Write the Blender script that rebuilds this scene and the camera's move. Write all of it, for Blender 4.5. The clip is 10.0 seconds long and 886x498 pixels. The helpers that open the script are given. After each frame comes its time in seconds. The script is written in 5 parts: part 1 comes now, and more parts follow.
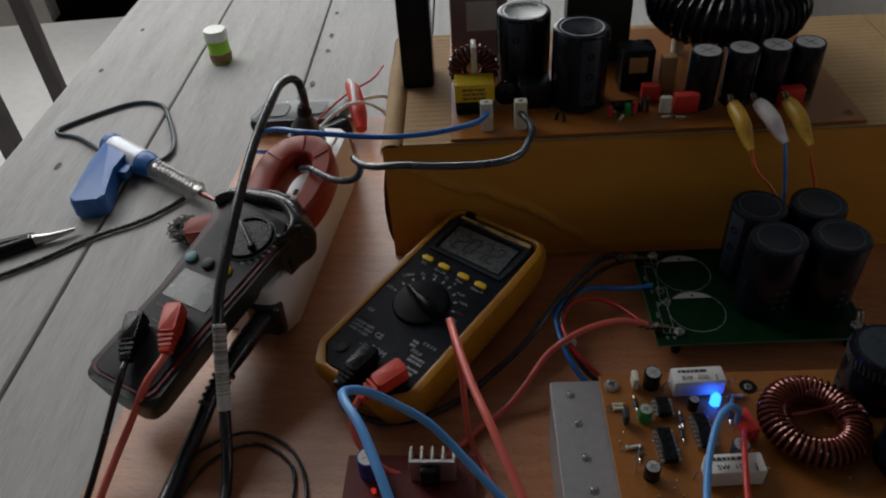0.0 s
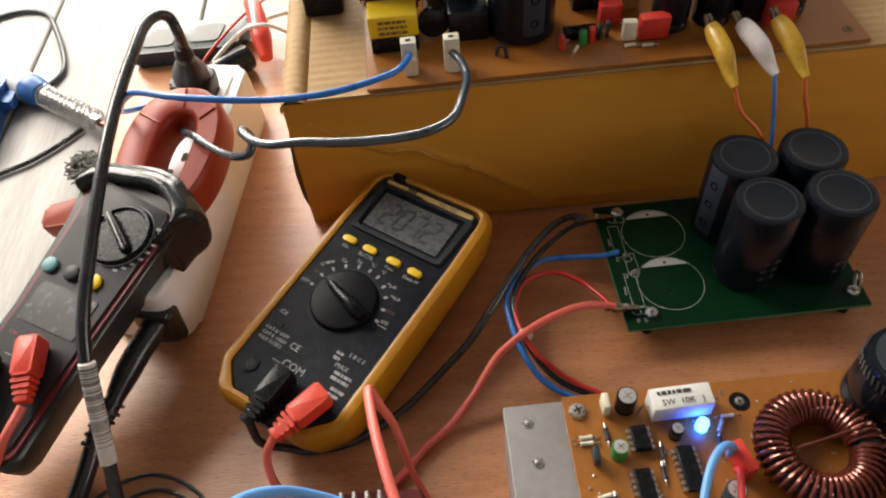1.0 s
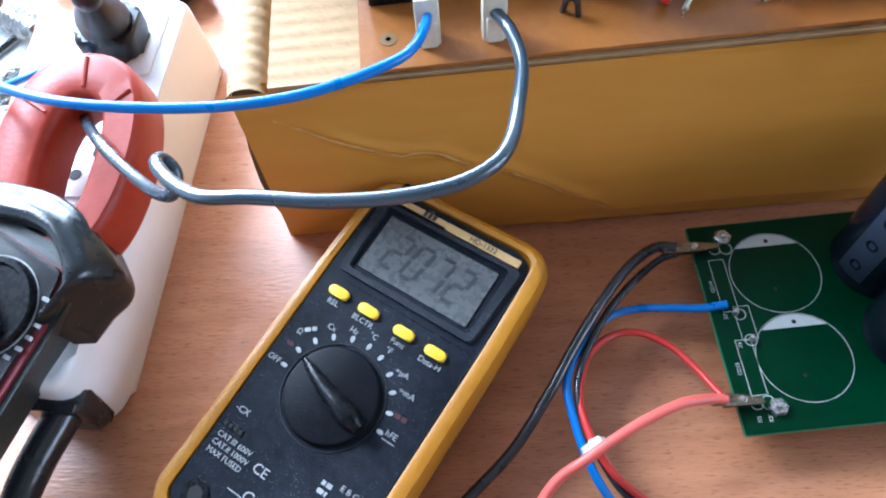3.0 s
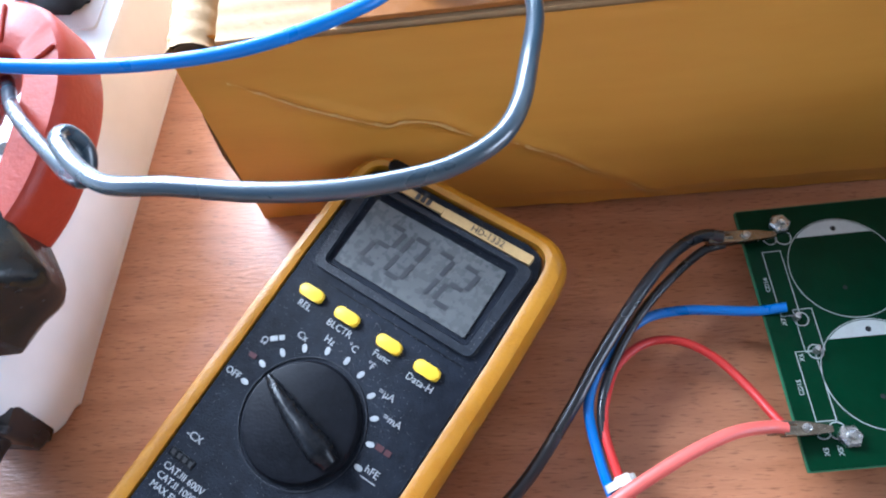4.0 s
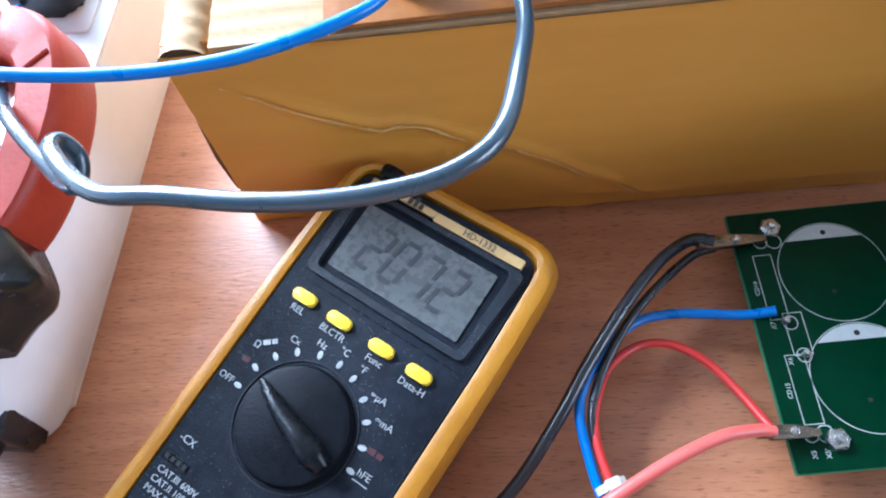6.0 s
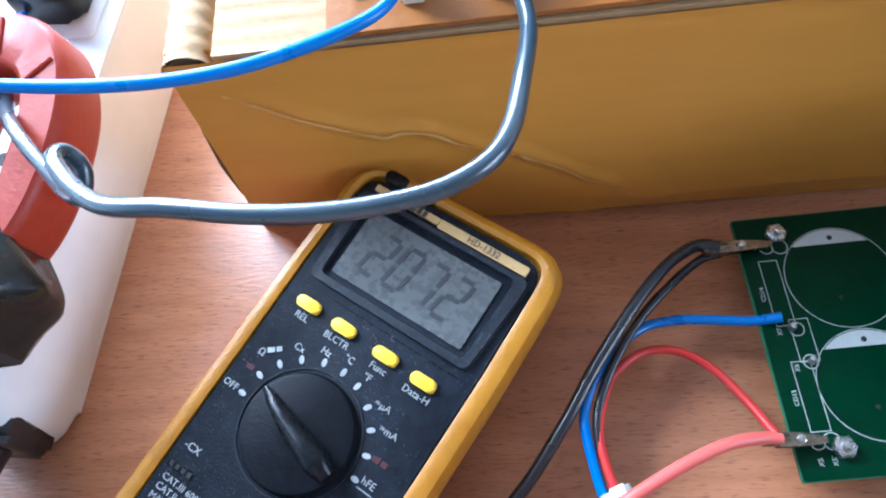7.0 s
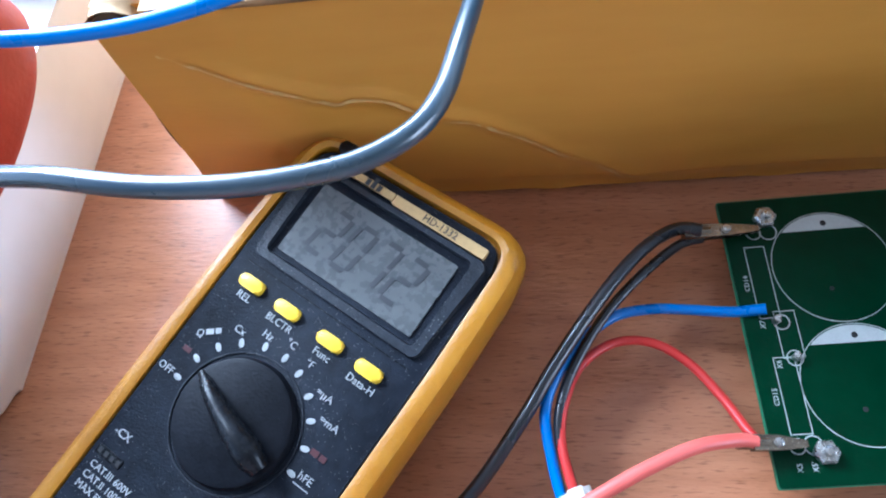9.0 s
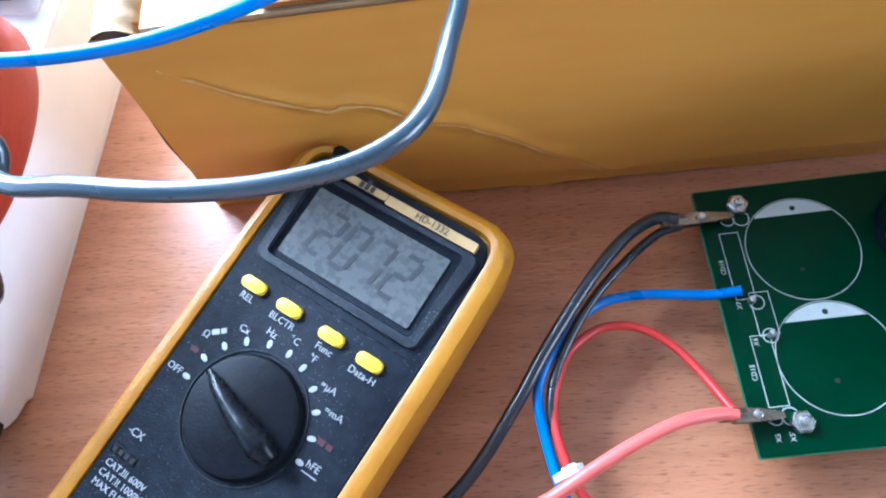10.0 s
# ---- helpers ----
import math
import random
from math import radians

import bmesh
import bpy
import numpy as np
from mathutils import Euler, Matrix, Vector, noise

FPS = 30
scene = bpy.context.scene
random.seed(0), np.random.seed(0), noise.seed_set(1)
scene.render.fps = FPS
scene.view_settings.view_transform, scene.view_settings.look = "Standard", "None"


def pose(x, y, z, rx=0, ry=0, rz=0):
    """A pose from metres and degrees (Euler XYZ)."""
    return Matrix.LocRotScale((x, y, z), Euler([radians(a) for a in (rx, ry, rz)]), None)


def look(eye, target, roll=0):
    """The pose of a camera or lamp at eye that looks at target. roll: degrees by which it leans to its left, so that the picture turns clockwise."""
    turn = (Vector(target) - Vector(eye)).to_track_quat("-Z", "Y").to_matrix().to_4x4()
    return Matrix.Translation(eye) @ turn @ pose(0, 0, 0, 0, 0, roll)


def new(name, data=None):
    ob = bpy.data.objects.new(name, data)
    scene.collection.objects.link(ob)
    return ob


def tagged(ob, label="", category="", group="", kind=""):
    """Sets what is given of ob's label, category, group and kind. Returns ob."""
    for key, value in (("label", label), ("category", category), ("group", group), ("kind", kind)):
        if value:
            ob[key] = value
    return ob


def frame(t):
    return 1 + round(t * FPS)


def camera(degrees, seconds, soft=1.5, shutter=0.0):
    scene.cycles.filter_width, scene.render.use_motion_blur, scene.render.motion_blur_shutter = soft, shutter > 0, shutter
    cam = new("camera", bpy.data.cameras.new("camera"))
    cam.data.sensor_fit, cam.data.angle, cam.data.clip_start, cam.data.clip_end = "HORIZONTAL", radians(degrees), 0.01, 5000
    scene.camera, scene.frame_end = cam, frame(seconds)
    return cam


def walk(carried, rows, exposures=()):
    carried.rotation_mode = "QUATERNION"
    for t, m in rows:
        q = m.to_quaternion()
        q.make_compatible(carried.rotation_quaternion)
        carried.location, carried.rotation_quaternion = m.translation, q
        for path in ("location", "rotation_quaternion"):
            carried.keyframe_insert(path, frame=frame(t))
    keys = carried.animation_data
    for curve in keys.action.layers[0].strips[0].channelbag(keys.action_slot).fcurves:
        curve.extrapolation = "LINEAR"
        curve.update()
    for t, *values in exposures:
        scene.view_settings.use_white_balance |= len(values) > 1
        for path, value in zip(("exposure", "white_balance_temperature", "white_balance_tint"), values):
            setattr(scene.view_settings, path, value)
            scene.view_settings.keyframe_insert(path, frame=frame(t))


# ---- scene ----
cam = camera(61.9, 10.0, soft=2.1)
PATH = [
    (0, (0.037, 0.075, 0.352), (0.06, 1.594, -0.949), -4.3),
    (0.5, (0.056, 0.133, 0.334), (0.128, 1.521, -1.105), -5.2),
    (1, (0.059, 0.173, 0.335), (0.167, 1.44, -1.208), -5.2),
    (1.5, (0.055, 0.208, 0.339), (0.171, 1.39, -1.271), -4.6),
    (2, (0.055, 0.24, 0.326), (0.173, 1.354, -1.33), -4.0),
    (2.5, (0.063, 0.268, 0.306), (0.164, 1.348, -1.374), -5.2),
    (2.7, (0.064, 0.285, 0.295), (0.131, 1.332, -1.408), -6.5),
    (3.8, (0.068, 0.343, 0.24), (0.114, 1.211, -1.561), -6.1),
    (4, (0.074, 0.34, 0.238), (0.064, 1.24, -1.548), -9.7),
    (4.5, (0.074, 0.34, 0.238), (0.059, 1.239, -1.548), -9.9),
    (5, (0.073, 0.34, 0.239), (0.059, 1.242, -1.545), -9.8),
    (5.5, (0.075, 0.341, 0.24), (0.071, 1.231, -1.551), -9.3),
    (7, (0.077, 0.344, 0.241), (0.055, 1.23, -1.552), -10.5),
    (7.5, (0.082, 0.366, 0.246), (0.033, 1.185, -1.578), -13.2),
    (8, (0.088, 0.361, 0.235), (0.04, 1.219, -1.571), -12.0),
    (8.5, (0.096, 0.358, 0.225), (0.015, 1.2, -1.587), -13.1),
    (9, (0.094, 0.351, 0.225), (0.019, 1.175, -1.596), -12.7),
    (9.5, (0.097, 0.346, 0.229), (0.045, 1.156, -1.599), -12.9),
    (10, (0.092, 0.344, 0.234), (0.058, 1.178, -1.584), -12.2),
]
EXPOSURES = [(0.0, -3.60, 6700, 11), (0.3, -3.0, 7600, 14), (0.6, -2.28, 8200, 17), (1.0, -1.6, 7800, 13), (1.5, -1.22, 6000, 7), (2.0, -0.98, 5200, 2), (2.5, -0.66, 5050, 4), (4.0, -0.25, 5150, 10), (7.0, -0.22, 4900, 7), (7.5, -0.22, 4900, 8), (8.0, -0.42, 4950, 9), (8.5, -0.27, 4900, 8), (9.0, -0.18, 4850, 8), (10.0, 0.12, 4700, 6)]
walk(cam, [(t, look(eye, target, roll)) for t, eye, target, roll in PATH], EXPOSURES)

# ---- world and light ----
world = bpy.data.worlds.new("sky")
scene.world = world
world.use_nodes = True
wn = world.node_tree.nodes
sky = wn.new("ShaderNodeTexSky")
sky.sky_type, sky.sun_disc = "NISHITA", False
sky.sun_elevation, sky.sun_rotation = radians(50), radians(-60)
world.node_tree.links.new(sky.outputs["Color"], wn["Background"].inputs["Color"])
wn["Background"].inputs["Strength"].default_value = 0.15


def area(name, eye, target, w, h, watts, colour):
    data = bpy.data.lights.new(name, "AREA")
    data.shape, data.size, data.size_y, data.energy, data.color = "RECTANGLE", w, h, watts, colour
    ob = new(name, data)
    ob.matrix_world = look(eye, target)
    return ob


# unseen area lamps stand in for daylight: assumed far doorway, open side, yard, open far roof, east window
area("assumed_doorway_light", (-0.40, 2.8, 0.80), (-0.05, 0.5, 0.0), 1.8, 1.0, 300, (0.95, 0.98, 1.0))
area("daylight_side", (-1.9, 0.9, 0.60), (0.0, 0.5, 0.0), 2.8, 1.6, 22, (0.93, 0.97, 1.0))
# fill lamp added over the yard to whiten the floor below
area("yard_floor_fill", (-1.7, 2.3, 1.60), (-1.55, 2.2, -0.95), 1.2, 2.0, 480, (0.95, 0.98, 1.0))
area("daylight_roof", (0.35, 2.2, 1.70), (0.05, 0.5, 0.0), 3.0, 1.6, 12, (0.95, 0.98, 1.0))
area("daylight_window", (1.48, -0.12, 0.52), (0.32, 0.46, 0.05), 0.8, 0.5, 15, (0.97, 0.98, 1.0))

# ---- materials ----
def mat(name, base, rough=0.5, metal=0.0, var=0.12, scale=30.0, bump=0.0, bscale=400.0, second=None, amount=0.5,
        coat=0.0, spec=0.5, stretch=(1, 1, 1), specks=0.0, speck_scale=900.0, flecks=0.0, emit=None, power=0.0, alpha=1.0, transmission=0.0):
    """A surface with variation at two scales, fine relief, and if wanted light specks of dust."""
    m = bpy.data.materials.new(name)
    m.use_nodes = True
    t = m.node_tree
    n, k = t.nodes, t.links
    b = n["Principled BSDF"]
    co = n.new("ShaderNodeTexCoord")
    mp = n.new("ShaderNodeMapping")
    mp.inputs["Scale"].default_value = stretch
    k.new(co.outputs["Object"], mp.inputs["Vector"])
    big, small = n.new("ShaderNodeTexNoise"), n.new("ShaderNodeTexNoise")
    for q, sc, d in ((big, scale, 3), (small, scale * 9, 5)):
        q.inputs["Scale"].default_value, q.inputs["Detail"].default_value = sc, d
        k.new(mp.outputs["Vector"], q.inputs["Vector"])
    ramp = n.new("ShaderNodeValToRGB")
    lo = [c * (1 - var) for c in base]
    hi = [min(1, c * (1 + var)) for c in base]
    if second:
        hi = list(second)
        lo = list(base)
    ramp.color_ramp.elements[0].color, ramp.color_ramp.elements[1].color = (*lo, 1), (*hi, 1)
    ramp.color_ramp.elements[0].position, ramp.color_ramp.elements[1].position = 0.32, 0.68
    mixv = n.new("ShaderNodeMix")
    mixv.data_type = "FLOAT"
    mixv.inputs["Factor"].default_value = amount
    k.new(big.outputs["Fac"], mixv.inputs["A"])
    k.new(small.outputs["Fac"], mixv.inputs["B"])
    k.new(mixv.outputs["Result"], ramp.inputs["Fac"])
    colour = ramp.outputs["Color"]
    if specks:
        vo = n.new("ShaderNodeTexVoronoi")
        vo.inputs["Scale"].default_value = speck_scale
        k.new(co.outputs["Object"], vo.inputs["Vector"])
        patch = n.new("ShaderNodeTexNoise")
        patch.inputs["Scale"].default_value = 60
        k.new(co.outputs["Object"], patch.inputs["Vector"])
        lim = n.new("ShaderNodeMath")
        lim.operation, lim.inputs[1].default_value = "MULTIPLY", 0.34 * specks
        k.new(patch.outputs["Fac"], lim.inputs[0])
        less = n.new("ShaderNodeMath")
        less.operation = "LESS_THAN"
        k.new(vo.outputs["Distance"], less.inputs[0])
        k.new(lim.outputs[0], less.inputs[1])
        mixc = n.new("ShaderNodeMix")
        mixc.data_type = "RGBA"
        soft = n.new("ShaderNodeMath")
        soft.operation, soft.inputs[1].default_value = "MULTIPLY", 0.3
        k.new(less.outputs[0], soft.inputs[0])
        k.new(soft.outputs[0], mixc.inputs["Factor"])
        k.new(colour, mixc.inputs["A"])
        mixc.inputs["B"].default_value = (0.5, 0.5, 0.48, 1)
        colour = mixc.outputs["Result"]
    if flecks:
        fm = n.new("ShaderNodeMapping")
        fm.inputs["Scale"].default_value = (0.14, 1.0, 1.0)
        k.new(co.outputs["Object"], fm.inputs["Vector"])
        fn = n.new("ShaderNodeTexNoise")
        fn.inputs["Scale"].default_value, fn.inputs["Detail"].default_value = 1500, 2
        k.new(fm.outputs["Vector"], fn.inputs["Vector"])
        fr_ = n.new("ShaderNodeMapRange")
        fr_.inputs["From Min"].default_value, fr_.inputs["From Max"].default_value = 0.56, 0.72
        fr_.inputs["To Max"].default_value = flecks
        k.new(fn.outputs["Fac"], fr_.inputs["Value"])
        fx = n.new("ShaderNodeMix")
        fx.data_type, fx.blend_type = "RGBA", "MULTIPLY"
        k.new(fr_.outputs["Result"], fx.inputs["Factor"])
        k.new(colour, fx.inputs["A"])
        fx.inputs["B"].default_value = (0.45, 0.36, 0.32, 1)
        colour = fx.outputs["Result"]
    k.new(colour, b.inputs["Base Color"])
    rr = n.new("ShaderNodeMapRange")
    rr.inputs["To Min"].default_value, rr.inputs["To Max"].default_value = max(0.03, rough - 0.1), min(1, rough + 0.1)
    k.new(small.outputs["Fac"], rr.inputs["Value"])
    k.new(rr.outputs["Result"], b.inputs["Roughness"])
    b.inputs["Metallic"].default_value = metal
    b.inputs["Coat Weight"].default_value = coat
    b.inputs["Specular IOR Level"].default_value = spec
    b.inputs["Transmission Weight"].default_value = transmission
    if bump:
        fine = n.new("ShaderNodeTexNoise")
        fine.inputs["Scale"].default_value, fine.inputs["Detail"].default_value = bscale, 4
        k.new(mp.outputs["Vector"], fine.inputs["Vector"])
        bp = n.new("ShaderNodeBump")
        bp.inputs["Strength"].default_value, bp.inputs["Distance"].default_value = bump, 0.001
        k.new(fine.outputs["Fac"], bp.inputs["Height"])
        k.new(bp.outputs["Normal"], b.inputs["Normal"])
    if emit:
        b.inputs["Emission Color"].default_value = (*emit, 1)
        b.inputs["Emission Strength"].default_value = power
    return m


M_PLY = mat("plywood", (0.37, 0.140, 0.058), 0.36, var=0.2, scale=11, stretch=(0.35, 1.8, 1), bump=0.25, bscale=500, second=(0.58, 0.262, 0.130), amount=0.5, flecks=0.8)
M_PLYEDGE = mat("plywood_edge", (0.30, 0.18, 0.11), 0.7, scale=60, bump=0.4)
M_PLANK = mat("weathered_plank", (0.30, 0.292, 0.280), 0.75, scale=7, stretch=(5, 0.5, 1), bump=0.6, bscale=160, second=(0.45, 0.442, 0.428), amount=0.45, specks=0.5, speck_scale=60)
M_FLOOR = mat("concrete_floor", (0.62, 0.60, 0.57), 0.8, scale=3, bump=0.4, bscale=60, second=(0.72, 0.70, 0.67))
# out-of-view room shell, kept dark to limit bounced light
M_WALL = mat("unseen_room_shell", (0.26, 0.24, 0.215), 0.9, scale=2, bump=0.3, bscale=40)
M_CARD = mat("cardboard", (0.575, 0.250, 0.028), 0.42, var=0.1, scale=10, stretch=(0.3, 1, 1.6), bump=0.07, bscale=500, second=(0.66, 0.316, 0.043), amount=0.4, specks=0.08, speck_scale=160)
M_CARDIN = mat("cardboard_raw", (0.40, 0.245, 0.105), 0.75, scale=30, bump=0.35, bscale=300, second=(0.48, 0.31, 0.15))
M_CARDDARK = mat("dark_brown_fill", (0.16, 0.09, 0.04), 0.9, scale=60)
# scuffed card, lightened to paint the highlight on the crease
M_CREASE_LIGHT = mat("cardboard_crease_highlight", (0.62, 0.31, 0.06), 0.8, scale=300, second=(0.73, 0.47, 0.18))
M_YELLOW = mat("yellow_rubber", (0.35, 0.132, 0.003), 0.38, scale=20, bump=0.2, bscale=900, second=(0.49, 0.218, 0.007), amount=0.4, specks=0.2, speck_scale=300)
M_METER = mat("meter_black", (0.004, 0.0048, 0.0072), 0.48, scale=28, bump=0.3, bscale=1800, second=(0.018, 0.022, 0.032), amount=0.4, specks=0.65, speck_scale=1100, spec=0.10)
M_BEZEL = mat("scuffed_bezel", (0.007, 0.0085, 0.012), 0.36, scale=60, bump=0.25, bscale=1500, second=(0.024, 0.029, 0.038), amount=0.6, specks=0.8, speck_scale=900, spec=0.25)
M_GLOSS = mat("black_plastic", (0.005, 0.0055, 0.0065), 0.27, scale=60, bump=0.08, second=(0.009, 0.010, 0.012), specks=0.15, speck_scale=900, spec=0.2)
M_LCD = mat("lcd_glass", (0.070, 0.075, 0.076), 0.28, scale=45, second=(0.115, 0.120, 0.118), specks=0.45, speck_scale=800, coat=0.15)
M_KNOB = mat("switch_black", (0.004, 0.0045, 0.006), 0.42, scale=50, bump=0.15, bscale=1200, second=(0.010, 0.011, 0.015), specks=0.2, speck_scale=1000, spec=0.10)
M_RUBBER = mat("moulded_rubber", (0.006, 0.0065, 0.008), 0.34, scale=40, second=(0.010, 0.011, 0.013), bump=0.1, bscale=600, spec=0.3)
M_SEG = mat("lcd_segment", (0.020, 0.021, 0.025), 0.45, scale=80)
M_PAD = mat("yellow_button", (0.85, 0.55, 0.02), 0.4, scale=90)
M_PRINT = mat("white_print", (0.36, 0.37, 0.37), 0.7, var=0.35, scale=300)
M_PRINTRED = mat("red_print", (0.055, 0.009, 0.011), 0.7, scale=300)
M_GOLD = mat("tan_label", (0.55, 0.36, 0.14), 0.45, scale=80)
M_PCB = mat("green_solder_mask", (0.0012, 0.021, 0.007), 0.34, scale=25, second=(0.0017, 0.031, 0.011), bump=0.1, bscale=900, spec=0.12)
M_PCBEDGE = mat("green_board_edge", (0.03, 0.16, 0.07), 0.6, scale=50)
M_SILK = mat("silkscreen", (0.52, 0.55, 0.53), 0.7, scale=200)
M_PHEN = mat("phenolic_board", (0.30, 0.105, 0.018), 0.38, scale=30, second=(0.38, 0.14, 0.026), bump=0.15, bscale=700, coat=0.1)
M_CAP = mat("capacitor_sleeve", (0.004, 0.006, 0.010), 0.22, scale=40, second=(0.007, 0.010, 0.016), bump=0.06, bscale=150, spec=0.3, specks=0.08, speck_scale=500)
M_CAPTOP = mat("capacitor_top", (0.022, 0.032, 0.040), 0.30, scale=40, second=(0.040, 0.055, 0.063), bump=0.15, bscale=250, spec=0.3)
M_CAPSTRIPE = mat("capacitor_stripe", (0.030, 0.040, 0.060), 0.4, scale=60, spec=0.3)
M_ALU = mat("aluminium", (0.62, 0.61, 0.60), 0.42, 0.85, scale=60, stretch=(1, 8, 1), bump=0.15)
M_SINK = mat("raw_heat_sink", (0.36, 0.35, 0.35), 0.5, 0.5, scale=30, bump=0.2, specks=0.2, speck_scale=300)
M_STEEL = mat("nickel_steel", (0.58, 0.57, 0.55), 0.28, 0.95, scale=120)
M_COPPER = mat("enamelled_copper", (0.12, 0.022, 0.015), 0.2, 0.55, scale=120, second=(0.21, 0.046, 0.030), coat=0.5)
M_CORE = mat("ferrite_core", (0.03, 0.022, 0.02), 0.6, scale=80)
M_WHITE = mat("white_ceramic", (0.72, 0.72, 0.70), 0.6, scale=60, bump=0.3, bscale=900)
M_NYLON = mat("ivory_nylon", (0.72, 0.68, 0.55), 0.45, scale=60)
M_STRIP = mat("white_strip_plastic", (0.78, 0.79, 0.81), 0.34, scale=12, second=(0.84, 0.85, 0.87), specks=0.15, speck_scale=200)
M_DARKSLOT = mat("socket_slot", (0.02, 0.02, 0.02), 0.8, scale=60)
M_BLACKW = mat("black_insulation", (0.016, 0.018, 0.022), 0.26, scale=6, spec=0.7)
M_GREYW = mat("slate_insulation", (0.024, 0.046, 0.066), 0.28, scale=6, spec=0.9, coat=0.3)
M_BLUEW = mat("blue_insulation", (0.010, 0.16, 0.56), 0.3, scale=6, second=(0.014, 0.19, 0.62), spec=0.6)
M_LBLUE = mat("light_blue_insulation", (0.10, 0.34, 0.74), 0.35, scale=6)
M_REDW = mat("red_insulation", (0.58, 0.035, 0.028), 0.35, scale=6)
M_SALMON = mat("faded_red_insulation", (0.74, 0.135, 0.105), 0.38, scale=6)
M_REDP = mat("red_plug_plastic", (0.72, 0.055, 0.03), 0.4, scale=60, bump=0.2)
M_REDCAP = mat("red_film_capacitor", (0.62, 0.04, 0.03), 0.4, scale=80)
M_ORANGEW = mat("orange_insulation", (0.70, 0.14, 0.03), 0.4, scale=6)
M_JAW = mat("red_jaw_plastic", (0.31, 0.026, 0.010), 0.42, scale=25, second=(0.40, 0.046, 0.019), bump=0.15, bscale=700, spec=0.3)
M_CLAMP = mat("charcoal_plastic", (0.013, 0.019, 0.016), 0.42, scale=30, second=(0.022, 0.029, 0.025), bump=0.3, bscale=1500, specks=0.3, speck_scale=700)
M_HOOD = mat("glossy_charcoal", (0.010, 0.013, 0.014), 0.24, scale=30, second=(0.018, 0.022, 0.023), bump=0.06, bscale=900, spec=0.5)
M_CLAMPFACE = mat("dark_face_plastic", (0.013, 0.013, 0.014), 0.45, scale=30, second=(0.022, 0.021, 0.023), spec=0.3, bump=0.2, bscale=1500, specks=0.4, speck_scale=700)
M_MAROON = mat("maroon_trim", (0.16, 0.012, 0.02), 0.45, scale=40)
M_CYAN = mat("teal_button", (0.10, 0.30, 0.34), 0.45, scale=60)
M_LCD2 = mat("dim_lcd", (0.052, 0.058, 0.060), 0.25, scale=40, second=(0.068, 0.075, 0.078), coat=0.15)
M_BOOT_Y = mat("yellow_vinyl_boot", (0.50, 0.28, 0.025), 0.35, scale=60, second=(0.72, 0.44, 0.06))
M_BOOT_W = mat("white_vinyl_boot", (0.80, 0.76, 0.76), 0.4, scale=60)
M_GUNBLUE = mat("blue_tool_plastic", (0.012, 0.10, 0.34), 0.4, scale=20, second=(0.02, 0.14, 0.42))
M_GUNSILVER = mat("silver_tool_plastic", (0.62, 0.65, 0.70), 0.35, 0.2, scale=30)
M_LEAF = mat("lime_plastic", (0.30, 0.62, 0.03), 0.4, scale=20)
M_BROWNP = mat("brown_paste", (0.22, 0.13, 0.05), 0.6, scale=40)
M_CLEAR = mat("milky_plastic", (0.74, 0.76, 0.70), 0.3, scale=30)
M_WOOL = mat("steel_wool", (0.07, 0.07, 0.06), 0.6, 0.4, scale=80)
M_BARCODE = mat("grey_label", (0.66, 0.66, 0.63), 0.55, scale=60)
M_CLIPMETAL = mat("tarnished_clip_steel", (0.09, 0.07, 0.05), 0.24, 0.9, scale=250, second=(0.42, 0.36, 0.28), amount=0.3)
M_INK = mat("black_ink", (0.04, 0.04, 0.04), 0.7, scale=200)
M_TAPE = mat("yellow_tape", (0.72, 0.48, 0.015), 0.35, scale=40, second=(0.80, 0.55, 0.03))
M_MAUVE = mat("mauve_tape", (0.32, 0.20, 0.23), 0.5, scale=40)
M_GREENCAP = mat("green_sleeve", (0.02, 0.26, 0.07), 0.35, scale=80)
M_BLUECAP = mat("blue_sleeve", (0.02, 0.05, 0.30), 0.35, scale=80)
M_SMALLPCB = mat("dark_red_board", (0.16, 0.02, 0.02), 0.4, scale=60)
M_LED = mat("blue_led", (0.05, 0.2, 0.9), 0.2, scale=80, emit=(0.008, 0.11, 1.0), power=90)
M_REDLED = mat("red_led", (0.6, 0.03, 0.02), 0.2, scale=80, emit=(1.0, 0.05, 0.03), power=5)
M_POST = mat("dark_steel_post", (0.10, 0.085, 0.085), 0.6, 0.3, scale=20)
M_OCHRE = mat("ochre_board", (0.55, 0.36, 0.06), 0.7, scale=12)


# ---- mesh helpers ----
def part(name, bm, material, parent=None, label="", smooth=True, m=None):
    """Links a bmesh as one mesh object, under a thing if one is given."""
    me = bpy.data.meshes.new(name)
    bmesh.ops.recalc_face_normals(bm, faces=bm.faces[:])
    bm.to_mesh(me)
    bm.free()
    if smooth:
        for p in me.polygons:
            p.use_smooth = True
        me.set_sharp_from_angle(angle=radians(38))
    me.materials.append(material)
    ob = new(name, me)
    ob.parent = parent
    if m is not None:
        ob.matrix_basis = m
    if label:
        ob["label"] = label
    return ob


def thing(name, m, label, category, group="", kind=""):
    ob = new(name)
    ob.empty_display_size = 0.02
    ob.matrix_basis = m
    return tagged(ob, label, category, group, kind)


